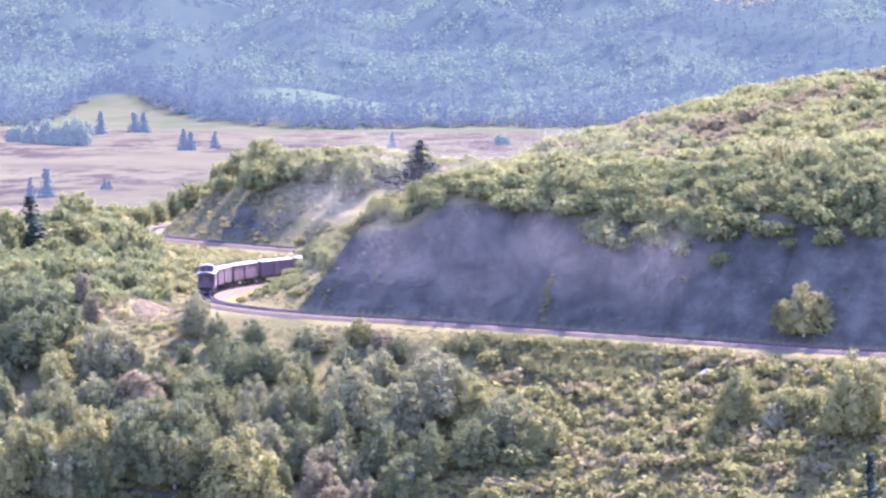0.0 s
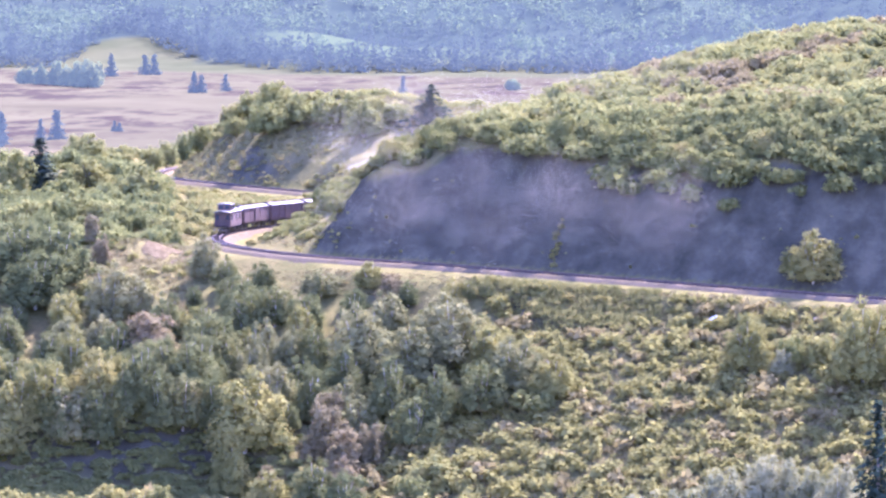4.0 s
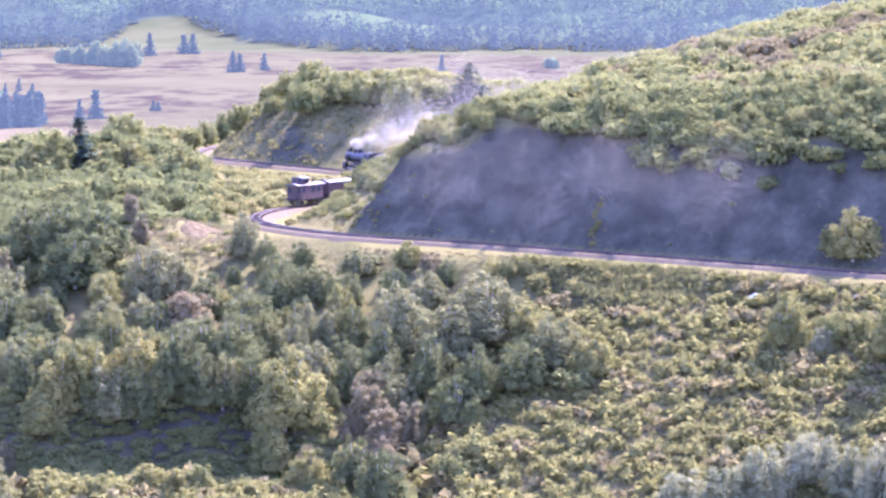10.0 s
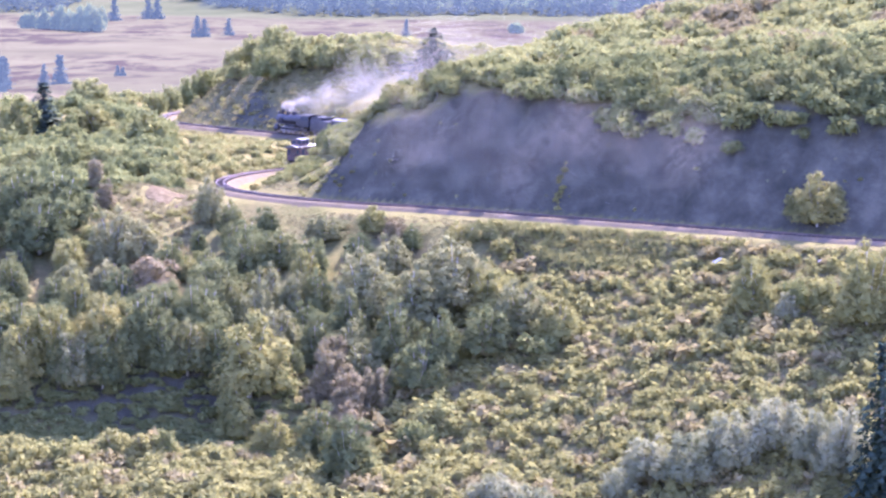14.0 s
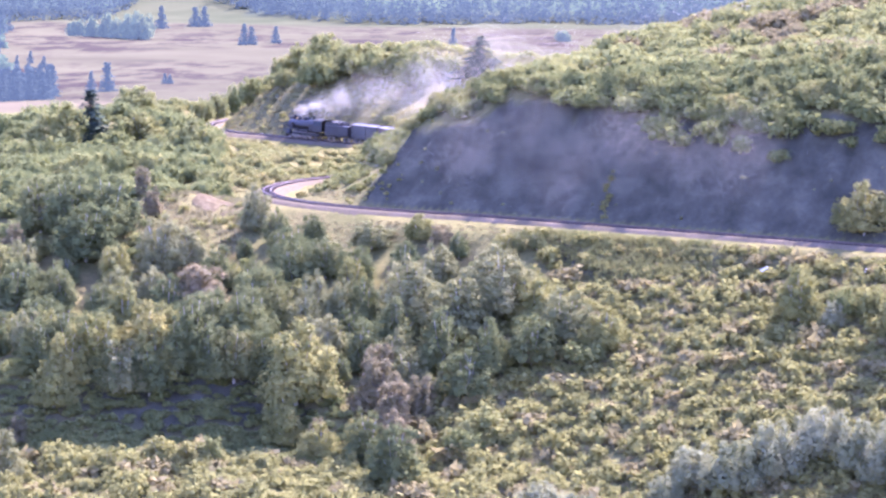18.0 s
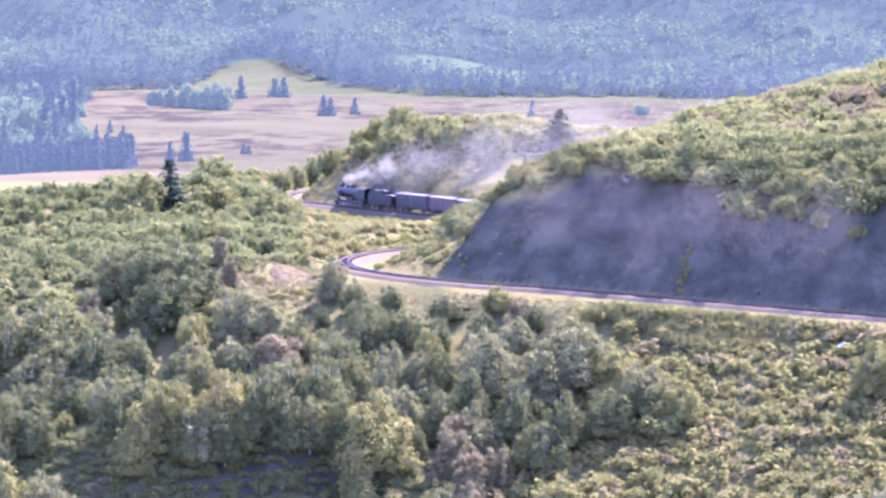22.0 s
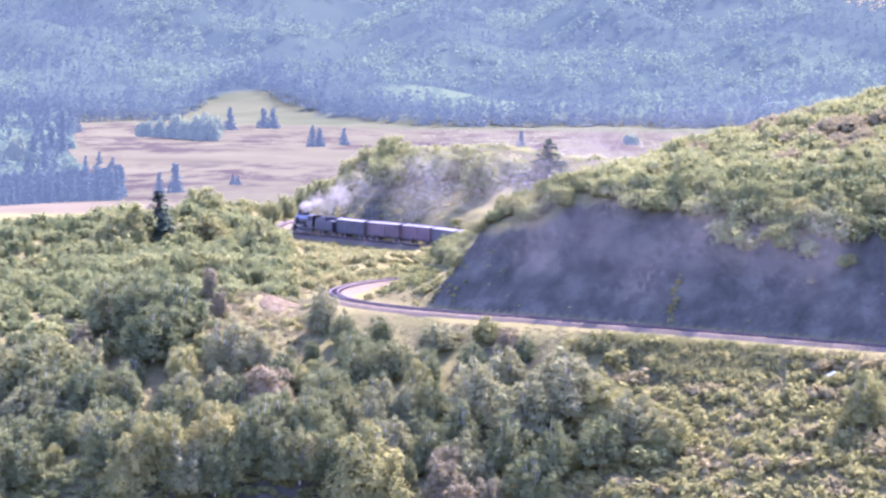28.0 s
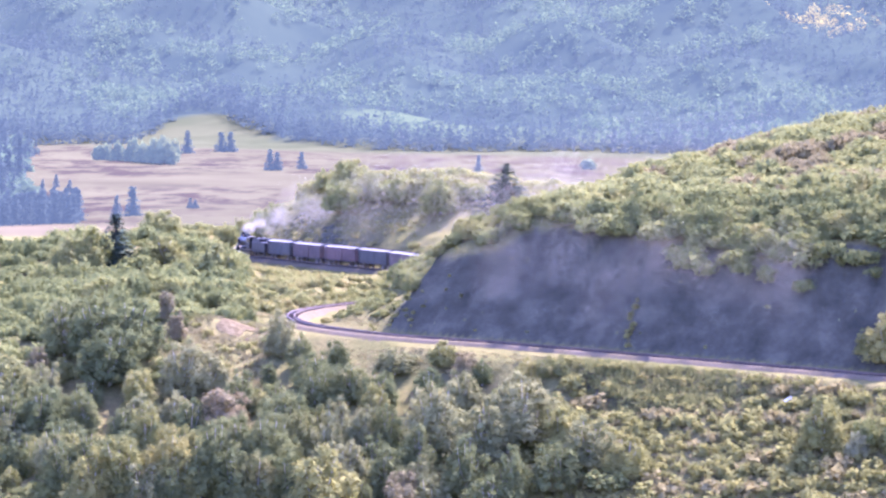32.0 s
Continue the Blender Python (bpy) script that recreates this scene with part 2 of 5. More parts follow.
def _ground(n, l, b):
    geo = n.new("ShaderNodeNewGeometry")
    sep = n.new("ShaderNodeSeparateXYZ")
    l.new(geo.outputs["Position"], sep.inputs[0])
    grass = ramp(n, l, grain(n, l, 0.12), [(0.3, (0.066, 0.069, 0.024)), (0.5, (0.105, 0.096, 0.036)), (0.7, (0.140, 0.116, 0.052))])
    tuft = ramp(n, l, grain(n, l, 1.6), [(0.3, (0.050, 0.053, 0.018)), (0.7, (0.165, 0.136, 0.055))])
    near = mix(n, l, 0.45, grass, tuft)
    straw = ramp(n, l, grain(n, l, 0.012), [(0.3, (0.053, 0.050, 0.029)), (0.5, (0.063, 0.059, 0.034)), (0.7, (0.074, 0.069, 0.039))])
    streak = n.new("ShaderNodeMapping")
    streak.inputs["Scale"].default_value = (0.042, 0.014, 0.0)
    streak.inputs["Rotation"].default_value = (0, 0, 0.12)
    l.new(geo.outputs["Position"], streak.inputs[0])
    patchy = grain(n, l, 0.0045, 3.0)
    damp = mix(n, l, 1.0, ramp(n, l, grain(n, l, 1.0, 7.0, 0.68, streak.outputs[0]), [(0.47, (0, 0, 0)), (0.56, (0.95, 0.95, 0.95))]), ramp(n, l, patchy, [(0.38, (0.1, 0.1, 0.1)), (0.54, (1, 1, 1))]), "MULTIPLY")
    straw = mix(n, l, damp, straw, (0.032, 0.026, 0.022))
    # the mown field at the near edge of the valley
    mown = n.new("ShaderNodeMapRange")
    mown.inputs[1].default_value, mown.inputs[2].default_value = 1185, 1150
    l.new(sep.outputs[1], mown.inputs[0])
    straw = mix(n, l, mown.outputs[0], straw, ramp(n, l, grain(n, l, 0.05), [(0.35, (0.072, 0.061, 0.036)), (0.65, (0.088, 0.075, 0.045))]))
    # greener grass towards the glade and along the foot of the woods
    lush = n.new("ShaderNodeMapRange")
    lush.inputs[1].default_value, lush.inputs[2].default_value = 2540, 2680
    l.new(sep.outputs[1], lush.inputs[0])
    straw = mix(n, l, lush.outputs[0], straw, ramp(n, l, grain(n, l, 0.02), [(0.35, (0.044, 0.050, 0.026)), (0.65, (0.062, 0.064, 0.034))]))
    far = n.new("ShaderNodeMapRange")
    far.inputs[1].default_value, far.inputs[2].default_value = 960, 1120
    l.new(sep.outputs[1], far.inputs[0])
    c = mix(n, l, far.outputs[0], near, straw)
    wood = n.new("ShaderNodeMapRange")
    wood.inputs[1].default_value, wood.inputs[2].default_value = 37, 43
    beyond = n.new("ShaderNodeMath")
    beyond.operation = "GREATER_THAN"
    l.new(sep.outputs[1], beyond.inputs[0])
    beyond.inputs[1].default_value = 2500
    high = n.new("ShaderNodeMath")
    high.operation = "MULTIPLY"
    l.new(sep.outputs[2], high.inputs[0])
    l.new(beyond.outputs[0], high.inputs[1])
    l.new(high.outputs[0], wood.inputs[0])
    # the open glade that runs up into the woods
    glade = n.new("ShaderNodeMapping")
    glade.inputs["Location"].default_value = (216 / 46, -2785 / 125, 0)
    glade.inputs["Scale"].default_value = (1 / 46, 1 / 125, 0)
    l.new(geo.outputs["Position"], glade.inputs[0])
    size = n.new("ShaderNodeVectorMath")
    size.operation = "LENGTH"
    l.new(glade.outputs[0], size.inputs[0])
    rim = n.new("ShaderNodeMapRange")
    rim.inputs[1].default_value, rim.inputs[2].default_value = 0.95, 1.1
    l.new(size.outputs["Value"], rim.inputs[0])
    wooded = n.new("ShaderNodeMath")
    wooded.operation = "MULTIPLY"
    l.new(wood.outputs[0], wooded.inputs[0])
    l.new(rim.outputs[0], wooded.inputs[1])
    # the pale green belt of open grass above the foot of the woods
    belt = n.new("ShaderNodeMapping")
    belt.inputs["Location"].default_value = (20 / 125, -2872 / 80, 0)
    belt.inputs["Scale"].default_value = (1 / 125, 1 / 80, 0)
    l.new(geo.outputs["Position"], belt.inputs[0])
    reach = n.new("ShaderNodeVectorMath")
    reach.operation = "LENGTH"
    l.new(belt.outputs[0], reach.inputs[0])
    open_grass = n.new("ShaderNodeMapRange")
    open_grass.inputs[1].default_value, open_grass.inputs[2].default_value = 1.15, 0.75
    l.new(reach.outputs["Value"], open_grass.inputs[0])
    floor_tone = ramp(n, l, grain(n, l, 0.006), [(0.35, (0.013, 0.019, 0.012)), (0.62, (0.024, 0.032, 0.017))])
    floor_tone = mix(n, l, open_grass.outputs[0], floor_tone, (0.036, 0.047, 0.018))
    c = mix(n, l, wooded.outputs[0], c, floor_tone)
    # blue air haze over the wooded mountain side, painted in as emission
    haze_glow = n.new("ShaderNodeMath")
    haze_glow.operation = "MULTIPLY"
    l.new(wooded.outputs[0], haze_glow.inputs[0])
    haze_glow.inputs[1].default_value = 0.035
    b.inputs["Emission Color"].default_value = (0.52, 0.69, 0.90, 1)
    l.new(haze_glow.outputs[0], b.inputs["Emission Strength"])
    sepn = n.new("ShaderNodeSeparateXYZ")
    l.new(geo.outputs["Normal"], sepn.inputs[0])
    steep = n.new("ShaderNodeMapRange")
    steep.inputs[1].default_value, steep.inputs[2].default_value = 0.79, 0.66
    l.new(sepn.outputs[2], steep.inputs[0])
    raw = ramp(n, l, grain(n, l, 0.22, 8.0, 0.65), [(0.32, (0.032, 0.032, 0.022)), (0.5, (0.055, 0.053, 0.036)), (0.68, (0.090, 0.085, 0.056))])
    here = n.new("ShaderNodeMath")
    here.operation = "SUBTRACT"
    here.inputs[0].default_value = 1.0
    l.new(far.outputs[0], here.inputs[1])
    bare = n.new("ShaderNodeMath")
    bare.operation = "MULTIPLY"
    l.new(steep.outputs[0], bare.inputs[0])
    l.new(here.outputs[0], bare.inputs[1])
    c = mix(n, l, bare.outputs[0], c, raw)
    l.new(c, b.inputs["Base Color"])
    bump(n, l, b, grain(n, l, 2.0), 0.8, 0.25)


def _ballast(n, l, b):
    c = ramp(n, l, grain(n, l, 5.0), [(0.25, (0.056, 0.043, 0.025)), (0.55, (0.104, 0.084, 0.050)), (0.8, (0.148, 0.122, 0.074))])
    c = mix(n, l, ramp(n, l, grain(n, l, 0.35), [(0.4, (0, 0, 0)), (0.7, (0.7, 0.7, 0.7))]), c, (0.12, 0.095, 0.07))
    l.new(c, b.inputs["Base Color"])
    bump(n, l, b, grain(n, l, 9.0), 1.0, 0.06)


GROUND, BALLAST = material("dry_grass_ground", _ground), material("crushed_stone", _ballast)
STEEL = plain("rail_steel", (0.085, 0.06, 0.045), 0.7, 0.15)
TIE = plain("tie_timber", (0.045, 0.036, 0.032), 0.9, 0, 0.5)
BARK = plain("bark", (0.16, 0.14, 0.12), 0.95, 0, 0.5, 8)
PALE_BARK = plain("pale_bark", (0.42, 0.40, 0.36), 0.9, 0, 0.4, 8)
OAK = foliage("oak_leaves", [(0, (0.089, 0.103, 0.040)), (0.35, (0.152, 0.162, 0.057)), (0.7, (0.210, 0.206, 0.071)), (1, (0.268, 0.216, 0.080))])
ASPEN = foliage("aspen_leaves", [(0, (0.075, 0.088, 0.037)), (0.4, (0.115, 0.127, 0.050)), (0.75, (0.159, 0.161, 0.061)), (1, (0.205, 0.181, 0.071))])
GREY = foliage("silvery_leaves", [(0, (0.126, 0.133, 0.057)), (0.5, (0.184, 0.182, 0.077)), (1, (0.242, 0.228, 0.101))])
PALE = foliage("pale_silver_leaves", [(0.0, (0.150, 0.160, 0.075)), (0.5, (0.220, 0.222, 0.110)), (1.0, (0.285, 0.277, 0.145))])
AUTUMN = foliage("turning_leaves", [(0.0, (0.140, 0.130, 0.066)), (0.5, (0.190, 0.164, 0.083)), (1.0, (0.230, 0.172, 0.088))])
YELLOW = foliage("yellowing_leaves", [(0, (0.136, 0.140, 0.048)), (0.5, (0.213, 0.203, 0.068)), (1, (0.289, 0.244, 0.081))])
SAGE = foliage("scrub_leaves", [(0.0, (0.160, 0.158, 0.058)), (0.4, (0.215, 0.205, 0.070)), (0.7, (0.255, 0.236, 0.080)), (1.0, (0.280, 0.232, 0.092))], 0.45)
NEEDLE = foliage("fir_needles", [(0, (0.022, 0.035, 0.021)), (0.6, (0.038, 0.053, 0.034)), (1, (0.056, 0.071, 0.046))], 0.1)


# ---- mesh helpers ----
def mesh_of(name, verts, faces, mat):
    me = bpy.data.meshes.new(name)
    me.from_pydata([tuple(v) for v in verts], [], faces)
    me.materials.append(mat)
    return me


def leaf_mesh(name, corners, mats, which=None):
    """One mesh of loose small leaves; corners: (n, 3, 3)."""
    n, k = corners.shape[:2]
    me = bpy.data.meshes.new(name)
    me.vertices.add(k * n)
    me.vertices.foreach_set("co", np.ascontiguousarray(corners, np.float32).ravel())
    me.loops.add(k * n)
    me.loops.foreach_set("vertex_index", np.arange(k * n, dtype=np.int32))
    me.polygons.add(n)
    me.polygons.foreach_set("loop_start", np.arange(0, k * n, k, dtype=np.int32))
    for m in mats:
        me.materials.append(m)
    if which is not None:
        me.polygons.foreach_set("material_index", np.asarray(which, np.int32))
    me.update(calc_edges=True)
    return me


def leaves(rng, centres, outward, size):
    """Leaf sprays round centres, turned roughly outward."""
    n = len(centres)
    nor = outward + rng.normal(0, 0.42, (n, 3))
    nor /= np.linalg.norm(nor, axis=1)[:, None] + 1e-9
    a = np.cross(nor, rng.normal(0, 1, (n, 3)) + np.array((0, 0, 0.9)))
    a /= np.linalg.norm(a, axis=1)[:, None] + 1e-9
    b = np.cross(nor, a)
    s = (size * rng.uniform(0.6, 1.3, n))[:, None]
    k = rng.uniform(0.55, 1.0, n)[:, None]
    return np.stack([centres - a * s * k, centres + a * s * k, centres + b * s * 1.35 + nor * s * 0.2], 1)


def crown_points(rng, lobes, per_area):
    """Points in the outer shells of the lobes (x, y, z, rx, rz), inner ones left out, with the way outward."""
    cs, ns, inner = [], [], []
    for i, (x, y, z, rx, rz) in enumerate(lobes):
        k = max(12, int(per_area * (rx * rx + 2 * rx * rz)))
        d = rng.normal(0, 1, (k, 3))
        d /= np.linalg.norm(d, axis=1)[:, None]
        d[:, 2] = np.where(d[:, 2] < -0.55, -d[:, 2], d[:, 2])
        r = rng.uniform(0.68, 1.1, k)[:, None]
        p = np.array((x, y, z)) + d * r * np.array((rx, rx, rz))
        keep = np.ones(k, bool)
        for j, (x2, y2, z2, rx2, rz2) in enumerate(lobes):
            if j != i:
                keep &= ((p[:, 0] - x2) ** 2 + (p[:, 1] - y2) ** 2) / rx2 ** 2 + (p[:, 2] - z2) ** 2 / rz2 ** 2 > 0.45
        cs.append(p[keep])
        ns.append(d[keep])
        k = max(8, k // 3)
        d = rng.normal(0, 1, (k, 3))
        d /= np.linalg.norm(d, axis=1)[:, None]
        cs.append(np.array((x, y, z)) + d * 0.42 * np.array((rx, rx, rz)))
        ns.append(d * 3)
        inner.append((len(cs) - 1, k))
    big = np.concatenate([np.full(len(c), 2.6 if any(j == i for j, _ in inner) else 1.0) for i, c in enumerate(cs)])
    return np.concatenate(cs), np.concatenate(ns), big


def tube(bm, points, radii, sides=7):
    rings = []
    for i, p in enumerate(points):
        a, b = points[max(0, i - 1)], points[min(len(points) - 1, i + 1)]
        q = (Vector(b) - Vector(a)).to_track_quat("Z", "Y").to_matrix()
        rings.append([bm.verts.new(Vector(p) + q @ Vector((math.cos(6.2832 * k / sides) * radii[i], math.sin(6.2832 * k / sides) * radii[i], 0))) for k in range(sides)])
    for r, s in zip(rings, rings[1:]):
        for k in range(sides):
            bm.faces.new((r[k], r[(k + 1) % sides], s[(k + 1) % sides], s[k]))
    bm.faces.new(rings[0][::-1])
    bm.faces.new(rings[-1])


def box(bm, c, size, bevel=0.0):
    made = bmesh.ops.create_cube(bm, size=1.0, matrix=Matrix.Translation(c) @ Matrix.Diagonal((*size, 1)))["verts"]
    if bevel:
        bmesh.ops.bevel(bm, geom=list({e for v in made for e in v.link_edges}), offset=bevel, segments=1, affect="EDGES")


def rod(bm, a, b, r, sides=12, r2=None):
    tube(bm, [Vector(a), Vector(b)], [r, r if r2 is None else r2], sides)


def part(name, bm, mat, parent, label=""):
    me = bpy.data.meshes.new(name)
    bmesh.ops.recalc_face_normals(bm, faces=bm.faces[:])
    bm.to_mesh(me)
    bm.free()
    me.materials.append(mat)
    ob = new(name, me)
    ob.parent = parent
    return tagged(ob, label) if label else ob


def piece(name, me, parent, m=None, label=""):
    ob = new(name, me)
    ob.parent = parent
    if m is not None:
        ob.matrix_basis = m
    return tagged(ob, label) if label else ob


# ---- ground ----
def axis(spans):
    out = []
    for a, b, step in spans:
        out += list(np.arange(a, b, step))
    return np.array(out + [spans[-1][1]])


def build_ground():
    xs = axis([(-4000, -1000, 250), (-1000, -500, 50), (-500, -130, 16), (-130, -100, 3), (-100, -52, 1.6), (-52, 66, 1.0), (66, 110, 1.6), (110, 150, 3), (150, 500, 16), (500, 1000, 50), (1000, 4000, 250)])
    ys = axis([(-1500, -100, 200), (-100, 0, 20), (0, 60, 5), (60, 400, 12), (400, 440, 4), (440, 508, 1.8), (508, 560, 0.8), (560, 830, 1.6), (830, 1000, 5), (1000, 4900, 25)])
    X, Y = np.meshgrid(xs, ys)
    Z = ground_height(X.ravel(), Y.ravel())
    nx, ny = len(xs), len(ys)
    me = bpy.data.meshes.new("ground")
    co = np.stack([X.ravel(), Y.ravel(), Z], 1).astype(np.float32)
    me.vertices.add(nx * ny)
    me.vertices.foreach_set("co", co.ravel())
    i = (np.arange(ny - 1)[:, None] * nx + np.arange(nx - 1)[None, :]).ravel()
    q = np.stack([i, i + 1, i + nx + 1, i + nx], 1).astype(np.int32)
    me.loops.add(q.size)
    me.loops.foreach_set("vertex_index", q.ravel())
    me.polygons.add(len(q))
    me.polygons.foreach_set("loop_start", np.arange(0, q.size, 4, dtype=np.int32))
    me.polygons.foreach_set("use_smooth", np.ones(len(q), bool))
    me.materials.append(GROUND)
    me.update(calc_edges=True)
    tagged(new("ground", me), "dry grass hills, a straw valley meadow and a mountain side", "ground", kind="structure")


build_ground()


# ---- railway line ----
def ribbon(name, profile, mat, s0, s1, step=1.0):
    """A strip along the line with a cross-section of (aside, above the rails' top)."""
    verts, faces = [], []
    ss = np.arange(s0, s1, step)
    k = len(profile)
    for s in ss:
        p, q = on_line(s - 0.5), on_line(s + 0.5)
        t = (q - p).normalized()
        side = Vector((t.y, -t.x, 0)).normalized()
        c = on_line(s)
        for a, h in profile:
            verts.append(c + side * a + Vector((0, 0, h)))
    for i in range(len(ss) - 1):
        for j in range(k - 1):
            faces.append((i * k + j, i * k + j + 1, (i + 1) * k + j + 1, (i + 1) * k + j))
    me = mesh_of(name, verts, faces, mat)
    return me


S0, S1 = -215.0, 300.0
railway = tagged(new("railway_track"), "narrow-gauge track with rusty rails on pale crushed stone", "railway track", kind="structure")
piece("ballast_bed", ribbon("ballast_bed", [(-2.45, -1.05), (-1.65, -0.42), (-1.2, -0.28), (-0.4, -0.25), (0.4, -0.25), (1.2, -0.28), (1.65, -0.42), (2.45, -1.05)], BALLAST, S0, S1, 0.8), railway, label="pale crushed stone bed")
for _a in (-0.4855, 0.4855):
    piece("rail", ribbon("rail", [(_a - 0.065, -0.15), (_a - 0.055, -0.12), (_a - 0.035, -0.04), (_a - 0.035, 0.0), (_a + 0.035, 0.0), (_a + 0.035, -0.04), (_a + 0.055, -0.12), (_a + 0.065, -0.15)], STEEL, S0, S1), railway)


def tie_mesh():
    bm = bmesh.new()
    box(bm, (0, 0, 0), (1.95, 0.20, 0.14), 0.015)
    me = bpy.data.meshes.new("tie")
    bm.to_mesh(me)
    bm.free()
    me.materials.append(TIE)
    return me


def tie_pose(s):
    p, q = on_line(s - 0.5), on_line(s + 0.5)
    d = q - p
    return Matrix.Translation(on_line(s) + Vector((0, 0, -0.215))) @ Matrix.Rotation(-math.atan2(d.x, d.y), 4, "Z")


def lay_ties():
    me = tie_mesh()
    co = np.array([v.co for v in me.vertices])
    fs = [tuple(f.vertices) for f in me.polygons]
    verts, faces = [], []
    for k in range(int((S1 - S0) / 0.62)):
        s = S0 + 1 + 0.62 * k
        if -128 < s < 57:
            piece("tie", me, railway, tie_pose(s))
        else:
            m, n = tie_pose(s), len(verts)
            verts += [m @ Vector(c) for c in co]
            faces += [tuple(i + n for i in f) for f in fs]
    tagged(piece("far_ties", mesh_of("far_ties", verts, faces, TIE), railway), kind="stuff")
